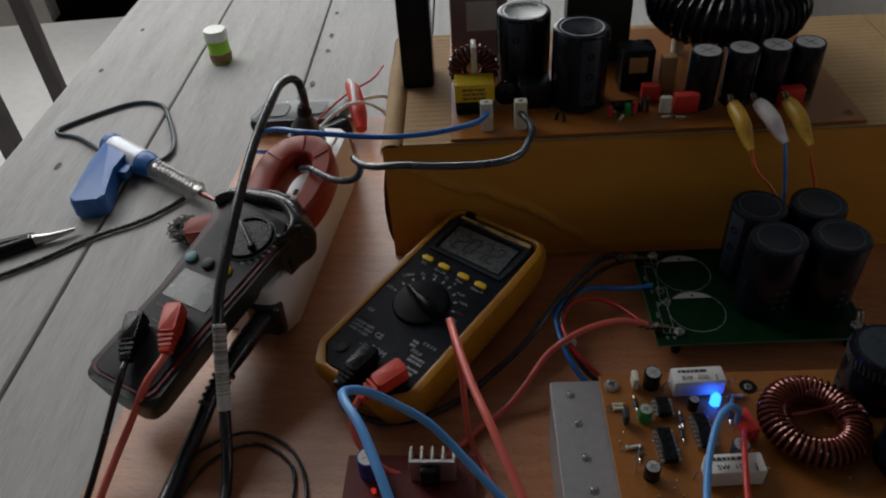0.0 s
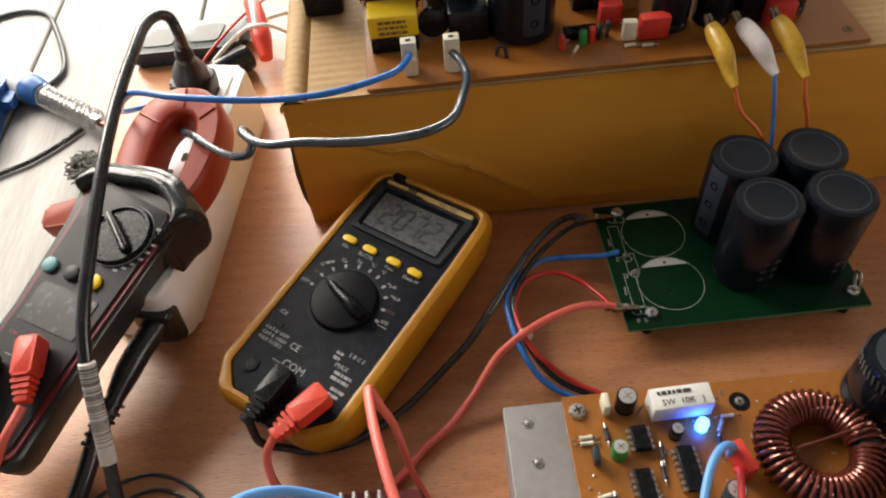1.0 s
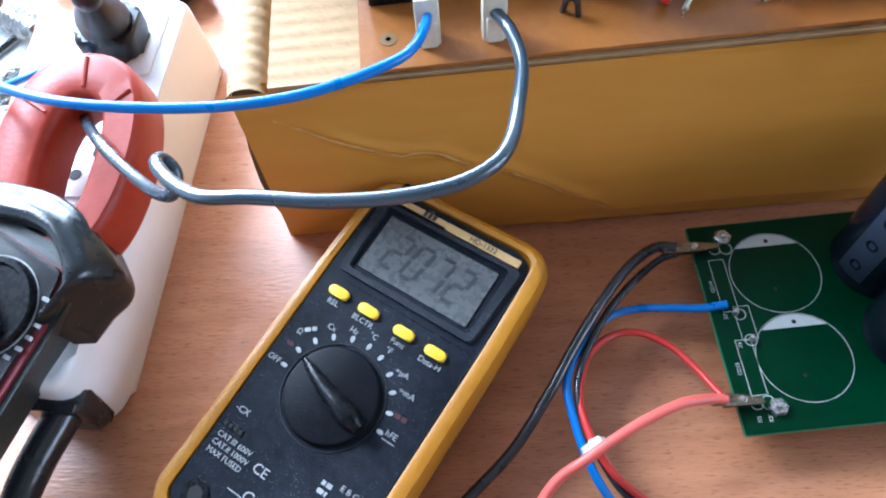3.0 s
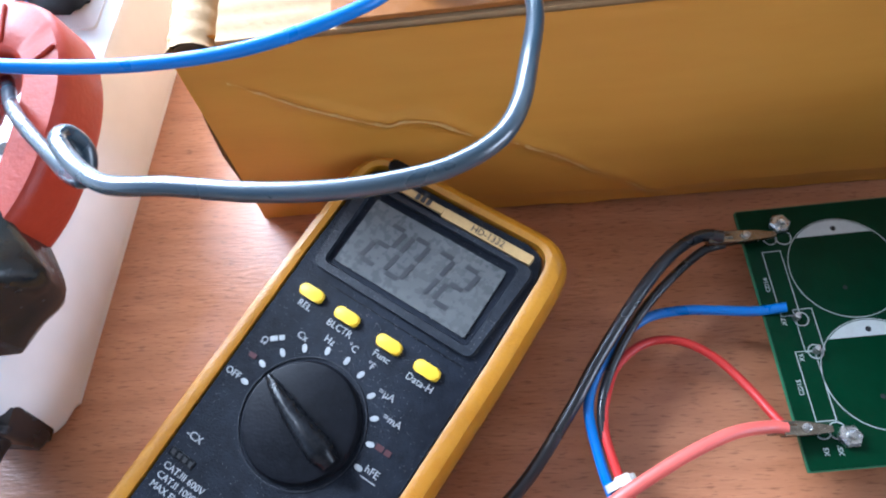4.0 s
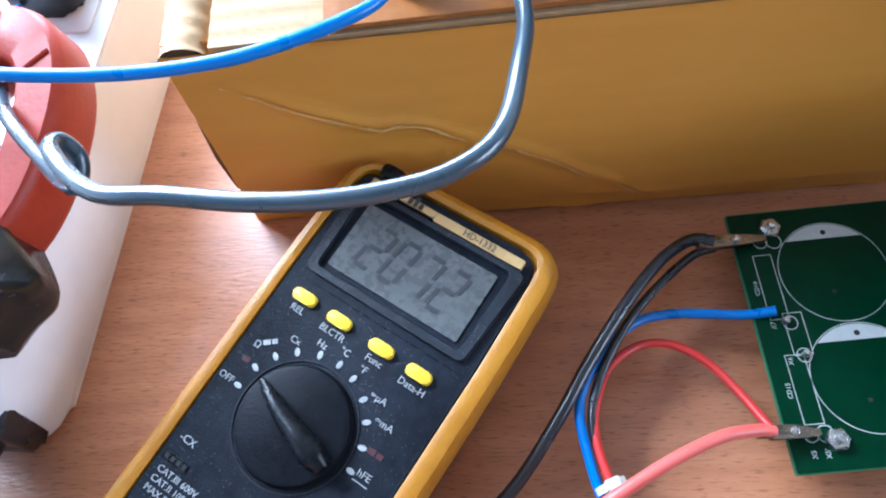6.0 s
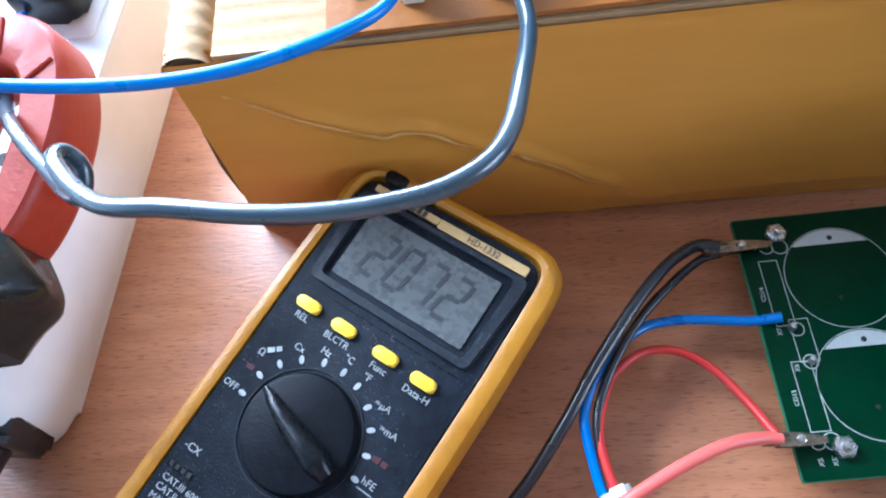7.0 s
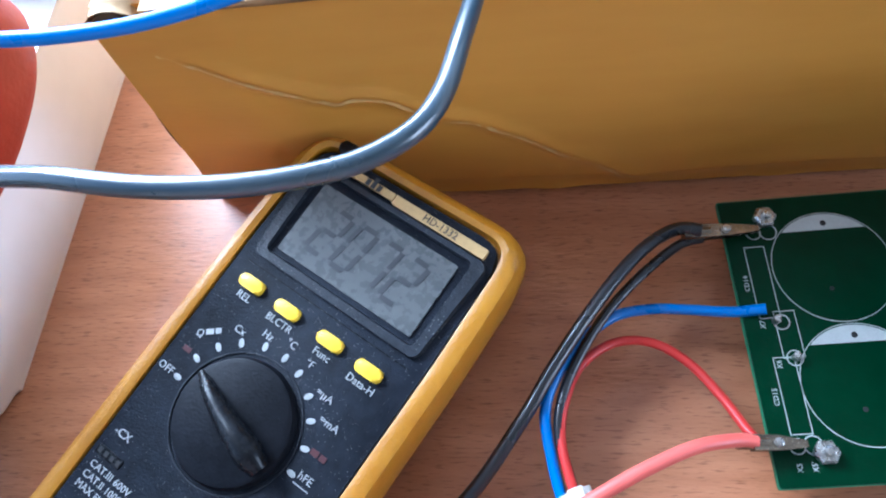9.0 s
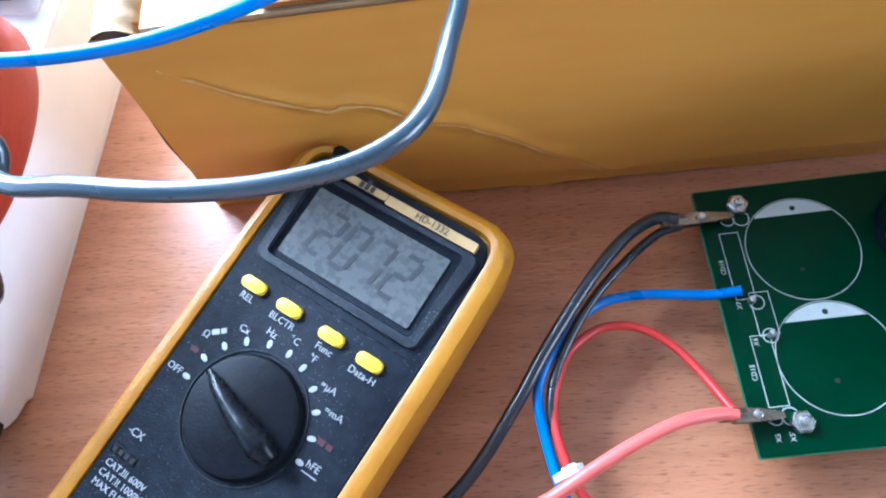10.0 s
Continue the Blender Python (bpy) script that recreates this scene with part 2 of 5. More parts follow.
def box(x0, x1, y0, y1, z0, z1, bevel=0.0, seg=2, bm=None, m=None):
    own = bmesh.new()
    bmesh.ops.create_cube(own, size=1)
    for v in own.verts:
        v.co = Vector(((x0 + x1) / 2 + v.co.x * (x1 - x0), (y0 + y1) / 2 + v.co.y * (y1 - y0), (z0 + z1) / 2 + v.co.z * (z1 - z0)))
    if bevel:
        bmesh.ops.bevel(own, geom=own.edges[:], offset=bevel, segments=seg, affect="EDGES", profile=0.5)
    return into(bm, own, m)


def into(bm, own, m=None):
    if m is not None:
        bmesh.ops.transform(own, matrix=m, verts=own.verts)
    if bm is None:
        return own
    me = bpy.data.meshes.new("tmp")
    own.to_mesh(me)
    own.free()
    bm.from_mesh(me)
    bpy.data.meshes.remove(me)
    return bm


def lathe(profile, n=32, bm=None, m=None):
    """Turns (radius, height) pairs round the z axis, closed at both ends."""
    own = bmesh.new()
    rings = [[own.verts.new((r * math.cos(2 * math.pi * i / n), r * math.sin(2 * math.pi * i / n), z)) for i in range(n)] for r, z in profile]
    for a, b in zip(rings[:-1], rings[1:]):
        for i in range(n):
            own.faces.new((a[i], a[(i + 1) % n], b[(i + 1) % n], b[i]))
    own.faces.new(rings[0][::-1])
    own.faces.new(rings[-1])
    return into(bm, own, m)


def cyl(r, z0, z1, n=24, bevel=0.0, bm=None, m=None):
    p = [(r, z0), (r, z1)]
    if bevel:
        p = [(r - bevel, z0), (r, z0 + bevel), (r, z1 - bevel), (r - bevel * 0.3, z1 - bevel * 0.3), (r - bevel, z1)]
    return lathe(p, n, bm, m)


def prism(outline, z0, z1, bevel=0.0, seg=2, bm=None, m=None):
    """A plate from an outline seen from above; its upper and lower rims may be rounded."""
    own = bmesh.new()
    lo = [own.verts.new((x, y, z0)) for x, y in outline]
    hi = [own.verts.new((x, y, z1)) for x, y in outline]
    n = len(outline)
    a, b = own.faces.new(lo[::-1]), own.faces.new(hi)
    for i in range(n):
        own.faces.new((lo[i], lo[(i + 1) % n], hi[(i + 1) % n], hi[i]))
    if bevel:
        rim = list(a.edges) + list(b.edges)
        bmesh.ops.bevel(own, geom=rim, offset=bevel, segments=seg, affect="EDGES", profile=0.5)
    return into(bm, own, m)


def rounded(points, radii, n=6):
    """An outline with its corners rounded."""
    out = []
    k = len(points)
    for i, p in enumerate(points):
        p, a, b = Vector(p), Vector(points[i - 1]), Vector(points[(i + 1) % k])
        r = radii[i] if isinstance(radii, (list, tuple)) else radii
        da, db = (a - p).normalized(), (b - p).normalized()
        half = da.angle(db) / 2
        d = min(r / math.tan(half), (a - p).length * 0.48, (b - p).length * 0.48)
        s, e = p + da * d, p + db * d
        for j in range(n + 1):
            t = j / n
            out.append(tuple((1 - t) ** 2 * s + 2 * t * (1 - t) * p + t * t * e))
    return out


def rect(x0, x1, y0, y1, r=0.002, n=5):
    return rounded([(x0, y0), (x1, y0), (x1, y1), (x0, y1)], r, n)


def spline(points, step=8):
    """A smooth line through points (Catmull-Rom, centripetal enough for even points)."""
    p = [Vector(q) for q in points]
    p = [p[0] * 2 - p[1]] + p + [p[-1] * 2 - p[-2]]
    out = []
    for a, b, c, d in zip(p, p[1:], p[2:], p[3:]):
        for j in range(step):
            t = j / step
            out.append(0.5 * (2 * b + (c - a) * t + (2 * a - 5 * b + 4 * c - d) * t * t + (3 * b - a - 3 * c + d) * t ** 3))
    out.append(p[-2])
    return out


def tube(points, r, n=10, step=8, bm=None, flat=1.0, ends=None):
    """A round wire along a smooth line; ends: radii along it, for tapering."""
    line = spline(points, step) if step else [Vector(q) for q in points]
    own = bmesh.new()
    side = None
    rings = []
    for i, q in enumerate(line):
        d = (line[min(i + 1, len(line) - 1)] - line[max(i - 1, 0)]).normalized()
        if side is None:
            side = d.orthogonal().normalized()
        side = (side - d * side.dot(d)).normalized()
        up = d.cross(side)
        rr = r if ends is None else r * np.interp(i / (len(line) - 1), [e[0] for e in ends], [e[1] for e in ends])
        rings.append([own.verts.new(q + side * (rr * math.cos(2 * math.pi * j / n)) + up * (rr * flat * math.sin(2 * math.pi * j / n))) for j in range(n)])
    for a, b in zip(rings[:-1], rings[1:]):
        for j in range(n):
            own.faces.new((a[j], a[(j + 1) % n], b[(j + 1) % n], b[j]))
    own.faces.new(rings[0][::-1])
    own.faces.new(rings[-1])
    return into(bm, own)


def ring(r, width, z, n=48, a0=0.0, a1=360.0, thick=0.0003):
    """A thin flat ring or arc, as printed lines are."""
    own = bmesh.new()
    full = a1 - a0 >= 360
    m = n if full else n + 1
    rows = []
    for i in range(m):
        a = radians(a0 + (a1 - a0) * i / n)
        rows.append([own.verts.new((q * math.cos(a), q * math.sin(a), h)) for q, h in ((r - width / 2, z), (r - width / 2, z + thick), (r + width / 2, z + thick), (r + width / 2, z))])
    for i in range(n):
        a, b = rows[i], rows[(i + 1) % m]
        for j in range(4):
            own.faces.new((a[j], a[(j + 1) % 4], b[(j + 1) % 4], b[j]))
    if not full:
        own.faces.new(rows[0])
        own.faces.new(rows[-1][::-1])
    return own


def moved(bm, m):
    bmesh.ops.transform(bm, matrix=m, verts=bm.verts)
    return bm


def text(name, words, size, x, y, z, parent, material=None, rz=0.0, align="CENTER", m=None):
    """Raised lettering in the built-in font, as a mesh."""
    cu = bpy.data.curves.new(name, "FONT")
    cu.body, cu.size, cu.align_x, cu.align_y, cu.extrude, cu.resolution_u = words, size, align, "CENTER", 0.00008, 2
    ob = bpy.data.objects.new(name, cu)
    scene.collection.objects.link(ob)
    me = bpy.data.meshes.new_from_object(ob.evaluated_get(bpy.context.evaluated_depsgraph_get()))
    scene.collection.objects.unlink(ob)
    bpy.data.objects.remove(ob)
    me.materials.clear()
    me.materials.append(material or M_PRINT)
    out = new(name, me)
    out.parent = parent
    out.matrix_basis = (m if m is not None else Matrix()) @ pose(x, y, z, 0, 0, rz)
    return out


def bars(x, y, z, count, pitch, length, height, rz=0.0, seed=0):
    """Writing too small to read: rows of short bars."""
    rnd = random.Random(seed)
    bm = bmesh.new()
    for i in range(count):
        x0 = -length / 2
        end = length / 2 * rnd.uniform(0.55, 1.0)
        while x0 < end:
            w = min(rnd.uniform(0.6, 2.2) * height, end - x0 + height * 0.3)
            box(x0, x0 + w, -i * pitch - height / 2, -i * pitch + height / 2, 0, 0.0002, bm=bm, m=pose(x, y, z, 0, 0, rz))
            x0 += w + height * 0.35
    return bm


# ---- the room ----
def slab(name, bm, material, label, category):
    return tagged(part(name, bm, material, smooth=False), label, category, kind="structure")


slab("floor", box(-3.2, 1.5, -1.6, 3.4, -1.05, -0.95), M_FLOOR, "pale sunlit concrete workshop floor", "floor")
# ceiling and walls are assumed, out of view, added to shape the daylight
slab("ceiling", box(-0.9, 1.5, -1.6, 1.2, 1.75, 1.85), M_WALL, "unseen ceiling added to hold back sky light", "ceiling")
slab("wall_south", box(-2.2, 1.5, -1.7, -1.6, -0.95, 1.75), M_WALL, "unseen plain wall added to close the room", "wall")
we_bm = box(1.5, 1.6, -1.6, -0.55, -0.95, 1.75)
box(1.5, 1.6, 0.65, 3.4, -0.95, 1.75, bm=we_bm)
box(1.5, 1.6, -0.55, 0.65, -0.95, 0.25, bm=we_bm)
box(1.5, 1.6, -0.55, 0.65, 1.25, 1.75, bm=we_bm)
slab("wall_east", we_bm, M_WALL, "unseen added wall with a window opening", "wall")
wn_bm = box(1.3, 1.5, 3.4, 3.5, -0.95, 1.75)
box(-2.2, 1.3, 3.4, 3.5, 1.55, 1.75, bm=wn_bm)
box(-2.2, -1.6, 3.4, 3.5, -0.95, 1.55, bm=wn_bm)
slab("wall_north", wn_bm, M_WALL, "unseen added wall with an assumed open doorway", "wall")
ww_bm = box(-2.3, -2.2, -1.6, -0.75, -0.95, 1.75)
box(-2.3, -2.2, 2.9, 3.4, -0.95, 1.55, bm=ww_bm)
slab("wall_west", ww_bm, M_WALL, "unseen added wall with a wide open side", "wall")

# low plank bench that carries the work table
PLANK_Z = -0.24
bench = thing("plank_bench", pose(-0.395, 1.0, PLANK_Z, 0, 0, -4.6), "weathered grey wooden plank bench", "bench")
edges = [-0.215, 0.0, 0.215, 0.43, 0.645, 0.86, 1.075]
for i, (a, b) in enumerate(zip(edges[:-1], edges[1:])):
    part("plank", box(a + 0.0016, b - 0.0016, -1.6, 1.9, -0.03, -0.0004 * (i % 3), 0.002, 1), M_PLANK, bench)
for x in (-0.15, 0.95):
    for y in (-1.4, 0.3, 1.7):
        part("leg", box(x - 0.03, x + 0.03, y - 0.03, y + 0.03, -0.71, -0.0305, 0.003, 1), M_PLANK, bench)
rnd = random.Random(4)
nails = [(0.235 + rnd.uniform(-0.006, 0.006), 0.05 + i * 0.1 + rnd.uniform(-0.03, 0.03)) for i in range(9)] + [(-0.16, 0.13), (-0.12, 0.02), (-0.15, 0.5), (-0.17, 0.33)]
for x, y in nails:
    part("nail_head", lathe([(0.001, 0), (rnd.uniform(0.004, 0.006), 0.0003), (0.001, 0.0008)], 10, m=pose(x, y, 0.0005) @ Matrix.Diagonal((0.8, rnd.uniform(1, 2), 1, 1))), M_CORE, bench)

# table board with the left edge along the bench
ang = -7.4
table = thing("work_table", pose(-0.143, 0.489, 0, 0, 0, ang), "low table with a reddish brown plywood top", "table")
part("tabletop", box(0, 0.95, -0.75, 0.212, -0.008, 0.0, 0.0012, 2), M_PLY, table)
part("apron", box(0.03, 0.92, -0.7, 0.140, -0.05, -0.0083, 0.002, 1), M_PLYEDGE, table)
for x in (0.06, 0.88):
    for y in (-0.66, 0.10):
        part("leg", box(x - 0.02, x + 0.02, y - 0.02, y + 0.02, PLANK_Z, -0.0503, 0.002, 1), M_PLYEDGE, table)

# posts and a panel beyond the bench, on the floor
rack = thing("steel_rack", pose(-1.0, 2.05, -0.95), "dark steel rack with an ochre board, standing in bright daylight", "rack")
part("post", box(-0.02, 0.02, -0.02, 0.02, 0, 1.5, 0.003, 1), M_POST, rack)
part("post", box(-0.17, -0.12, -0.12, -0.07, 0, 0.52, 0.003, 1), M_POST, rack, "reddish brown short post")
part("post", box(0.33, 0.37, 0.6, 0.64, 0, 1.5, 0.003, 1), M_POST, rack)
part("rail", box(-0.02, 0.36, 0.58, 0.6, 0.5, 0.54, 0.003, 1, m=pose(0, 0, 0)), M_POST, rack)
part("board", box(0.05, 0.22, 0.56, 0.578, 0.56, 1.2, 0.003, 1), M_OCHRE, rack, "ochre board")

# ---- multimeter ----
TILT_M = 6.0
meter = thing("multimeter", pose(0.0275, 0.394, 0, 0, 0, -42) @ pose(0, -0.066, 0.0) @ pose(0, 0, 0, TILT_M) @ pose(0, 0.066, 0.0),
              "black digital multimeter in a worn yellow rubber holster", "multimeter")
FACE = 0.0275
outer = rounded([(-0.0382, -0.052), (-0.0285, -0.0668), (0.026, -0.0664), (0.0385, -0.050), (0.0397, 0.045), (0.0390, 0.0885), (-0.0372, 0.0872), (-0.0380, 0.045)],
                [0.009, 0.009, 0.012, 0.012, 0.006, 0.0135, 0.0135, 0.006])
inner = rounded([(-0.0318, -0.050), (-0.0215, -0.0605), (0.021, -0.0600), (0.0318, -0.049), (0.0331, 0.045), (0.0325, 0.0822), (-0.0318, 0.0815), (-0.0325, 0.045)],
                [0.006, 0.006, 0.006, 0.006, 0.005, 0.0075, 0.0075, 0.005])


def shell(outer, inner, z0, zr, zf):
    """A holster: rounded sides, a rim and a wall down to the sunk face."""
    own = bmesh.new()
    cx = sum(p[0] for p in outer) / len(outer)
    cy = sum(p[1] for p in outer) / len(outer)
    def row(pts, z, s=1.0):
        return [own.verts.new((cx + (x - cx) * s, cy + (y - cy) * s, z)) for x, y in pts]
    rows = [row(outer, z0, 0.895), row(outer, z0 + 0.001, 0.92), row(outer, z0 + 0.004, 0.945), row(outer, z0 + 0.010, 0.965), row(outer, zr - 0.009, 0.995), row(outer, zr - 0.003, 0.985), row(outer, zr - 0.0008, 0.965)]
    mid = [((a[0] * 0.35 + b[0] * 0.65), (a[1] * 0.35 + b[1] * 0.65)) for a, b in zip(outer, inner)]
    rows += [row(mid, zr), row(inner, zr - 0.0006, 1.006), row(inner, zf)]
    n = len(outer)
    for a, b in zip(rows[:-1], rows[1:]):
        for i in range(n):
            own.faces.new((a[i], a[(i + 1) % n], b[(i + 1) % n], b[i]))
    own.faces.new(rows[0][::-1])
    own.faces.new(rows[-1])
    return own


part("holster", shell(outer, inner, 0.0, FACE + 0.0012, FACE - 0.003), M_YELLOW, meter, "worn yellow rubber holster")
body = prism([(x * 0.985, y * 0.99 + 0.0001) for x, y in inner], FACE - 0.0028, FACE, 0.0008, 2)
face = part("face", body, M_METER, meter, "dusty black face with white lettering")
# gap in the holster at the foot, where the leads leave
part("lead_gap", prism(rounded([(-0.0085, -0.0672), (0.0100, -0.0672), (0.0085, -0.0570), (-0.0072, -0.0570)], 0.0012, 4), FACE - 0.010, FACE + 0.0018, 0.0006, 2), M_GLOSS, meter, "dark gap in the holster rim")
# dark recess in the rim, drawn as a nearly flush black plate
part("top_recess", prism(rect(-0.0265, -0.0185, 0.0808, 0.0850, 0.0015), FACE - 0.001, FACE + 0.0014, 0.0004), M_GLOSS, meter, "black plate standing in for a dark recess")
# screen with its raised frame
frame_o, frame_i = rounded([(-0.0285, 0.0435), (0.0290, 0.0435), (0.0312, 0.0752), (-0.0305, 0.0752)], 0.003), rounded([(-0.0255, 0.0458), (0.0262, 0.0458), (0.0268, 0.0735), (-0.0262, 0.0735)], 0.002)


def frame_ring(o, i, z0, z1):
    own = bmesh.new()
    rows = [[own.verts.new((x, y, z)) for x, y in pts] for pts, z in ((o, z0), ([(x * 0.985, y * 0.998) for x, y in o], z1), (i, z1), ([(x * 0.985, 0.0595 + (y - 0.0595) * 0.97) for x, y in i], z0))]
    n = len(o)
    for a, b in zip(rows[:-1], rows[1:]):
        for j in range(n):
            own.faces.new((a[j], a[(j + 1) % n], b[(j + 1) % n], b[j]))
    return own


part("screen_frame", frame_ring(frame_o, frame_i, FACE, FACE + 0.0016), M_BEZEL, meter, "scuffed dusty screen surround")
screen = part("screen", prism(rect(-0.0230, 0.0238, 0.0478, 0.0708, 0.0008), FACE, FACE + 0.0006), M_LCD, meter, "scratched grey liquid crystal screen")


def digit(which, x, y, w, h, slant=0.16):
    segs = {"0": "abcdef", "1": "bc", "2": "abged", "3": "abgcd", "4": "fgbc", "7": "abc", "8": "abcdefg", "9": "abcdfg"}[which]
    t = 0.0015
    at = {"a": (0, h, 1), "g": (0, h / 2, 1), "d": (0, 0, 1), "b": (w, h * 0.75, 0), "c": (w, h * 0.25, 0), "f": (0, h * 0.75, 0), "e": (0, h * 0.25, 0)}
    made = []
    for s in segs:
        px, py, flat = at[s]
        if flat:
            bm = box(0.0007, w - 0.0007, py - t / 2, py + t / 2, 0, 0.0001)
        else:
            bm = box(px - t / 2, px + t / 2, py - h / 4 + 0.0006, py + h / 4 - 0.0006, 0, 0.0001)
        for v in bm.verts:
            v.co = Vector((x + v.co.x + v.co.y * slant, y + v.co.y, FACE + 0.00065 + v.co.z))
        made.append(bm)
    return made


for i, c in enumerate("2072"):
    for seg in digit(c, -0.0166 + i * 0.0088, 0.0524, 0.0057, 0.0138):
        part("segment", seg, M_SEG, screen)
part("name_strip", prism(rect(-0.0025, 0.0285, 0.0756, 0.0786, 0.0004), FACE + 0.0002, FACE + 0.0018), M_GOLD, meter, "tan name strip")
part("name_strip", prism(rect(-0.0265, -0.0027, 0.0764, 0.0786, 0.0004), FACE + 0.0002, FACE + 0.0017), M_GOLD, meter)
text("model_number", "HD-1332", 0.0030, 0.0135, 0.0771, FACE + 0.0019, meter, M_INK)
mark = bmesh.new()
for i, hh in enumerate((0.002, 0.0034, 0.002)):
    box(-0.0125 + i * 0.002, -0.0112 + i * 0.002, 0.0764, 0.0764 + hh, FACE + 0.0019, FACE + 0.0021, bm=mark)
part("maker_mark", mark, M_INK, meter)
# button row
for i, (u, v, w) in enumerate(((-0.0224, 0.0356, "REL"), (-0.0090, 0.0353, "BLCTR"), (0.0065, 0.0350, "Func"), (0.0200, 0.0346, "Data-H"))):
    part("button", prism(rect(u - 0.0041, u + 0.0041, v - 0.0019, v + 0.0019, 0.0017, 6), FACE - 0.001, FACE + 0.0016, 0.0007, 3), M_PAD, meter, "bright yellow button")
    text("lettering", w, 0.0030, u, v - 0.0041, FACE + 0.0002, meter)
line_bm = prism(rect(-0.0285, 0.0285, 0.0405, 0.0408, 0.0001, 1), FACE, FACE + 0.0002)
part("panel_line_and_glint", line_bm, M_GLOSS, meter)
# rotary switch
KC = pose(-0.0022, 0.0038, 0)
knob = part("rotary_switch", lathe([(0.0172, FACE - 0.001), (0.0172, FACE + 0.0012), (0.0165, FACE + 0.0026), (0.0152, FACE + 0.003), (0.001, FACE + 0.0032)], 56, m=KC), M_KNOB, meter, "black rotary switch")
grip = tube([(-0.0150, 0.0052, FACE + 0.003), (-0.008, 0.0027, FACE + 0.0052), (0.0, 0.0, FACE + 0.0060), (0.0080, -0.0022, FACE + 0.0064), (0.0152, -0.0045, FACE + 0.0048)], 0.0029, 14, 6, ends=((0, 0.35), (0.15, 0.65), (0.6, 1.15), (0.85, 1.4), (1, 0.9)))
part("grip", moved(grip, KC), M_GLOSS, knob)
part("switch_ring", moved(ring(0.0186, 0.0004, FACE + 0.0001, 64), KC), M_BEZEL, meter)
marks = (("OFF", 179, (-0.0283, 0.0041)), ("", 160, 0), ("\u03a9", 142, (-0.0262, 0.0165)), ("Cx", 124, (-0.0170, 0.0236)), ("Hz", 105, (-0.0093, 0.0268)), ("\u00b0C", 87, (-0.0021, 0.0286)), ("\u00b0F", 71, (0.0054, 0.0272)),
         ("\u2243\u03bcA", 52.5, (0.0140, 0.0228)), ("\u2243mA", 35, (0.0195, 0.0177)), ("", 16, 0), ("hFE", -2.5, (0.0226, 0.0036)))
for w, a, at in marks:
    ca, sa = math.cos(radians(a)), math.sin(radians(a))
    drop = lathe([(0.0002, 0), (0.00095, 0.0001), (0.0002, 0.0002)], 12, m=pose(-0.0025 + 0.0212 * ca, 0.0035 + 0.0212 * sa, FACE + 0.0001, 0, 0, a) @ Matrix.Diagonal((1.4, 0.85, 1, 1)))
    part("range_mark", drop, M_PRINT, meter)
    if w:
        text("lettering", w, 0.0030, at[0], at[1], FACE + 0.0002, meter)
part("lettering", bars(-0.0232, 0.0192, FACE + 0.0001, 1, 0.003, 0.0045, 0.0015, 38, 11), M_PRINT, meter)
part("underline", box(0.0202, 0.0252, 0.0011, 0.0014, FACE, FACE + 0.00015), M_PRINT, meter)
red = bars(0.0225, 0.0100, FACE + 0.0001, 1, 0.003, 0.006, 0.0016, 0, 3)
part("faded_lettering", red, M_PRINTRED, meter)
part("faded_lettering", bars(-0.0262, 0.0112, FACE + 0.0001, 1, 0.003, 0.003, 0.0014, 0, 5), M_PRINTRED, meter)
# socket block, lettering and jacks below the switch
text("lettering", "-CX", 0.0032, -0.0262, -0.0163, FACE + 0.0002, meter)
slot = prism(rect(-0.0300, -0.0212, -0.0240, -0.0214, 0.0004), FACE - 0.0004, FACE + 0.0004)
sock = part("test_socket", slot, M_GLOSS, meter)
for i in range(4):
    part("slot", box(-0.0293 + i * 0.0022, -0.0281 + i * 0.0022, -0.0234, -0.0220, FACE + 0.0004, FACE + 0.0006), M_DARKSLOT, sock)
text("lettering", "CAT.III 600V", 0.0028, -0.0290, -0.0266, FACE + 0.0002, meter, align="LEFT")
text("lettering", "CAT.II 1000V", 0.0028, -0.0290, -0.0296, FACE + 0.0002, meter, align="LEFT")
text("lettering", "MAX FUSED", 0.0028, -0.0290, -0.0326, FACE + 0.0002, meter, align="LEFT")
text("lettering", "CE", 0.0050, -0.0082, -0.0290, FACE + 0.0002, meter)
text("lettering", "COM", 0.0058, -0.0020, -0.0380, FACE + 0.0002, meter)
text("lettering", "MAX", 0.0036, 0.0185, -0.0262, FACE + 0.0002, meter)
part("fine_print", bars(0.0225, -0.0295, FACE + 0.0001, 2, 0.0028, 0.0115, 0.0016, 0, 8), M_PRINT, meter)
part("fine_print", bars(0.0245, -0.037, FACE + 0.0001, 2, 0.003, 0.0085, 0.0016, 0, 9), M_PRINT, meter)
part("fine_print", bars(0.0135, -0.0205, FACE + 0.0001, 2, 0.0028, 0.004, 0.0016, 0, 7), M_PRINT, meter)
text("lettering", "E B C E", 0.0029, 0.0225, -0.0188, FACE + 0.0002, meter)
# two pale bars paint the glossy edge reflection of the black plug
part("panel_line_and_glint", box(-0.0145, -0.0088, -0.0392, -0.0389, FACE, FACE + 0.00015), M_PRINT, meter)
part("panel_line_and_glint", box(-0.0088, -0.0085, -0.0462, -0.0389, FACE, FACE + 0.00015), M_PRINT, meter)
JACKS = ((-0.0226, -0.0464), (0.0005, -0.0468), (0.0218, -0.0462))
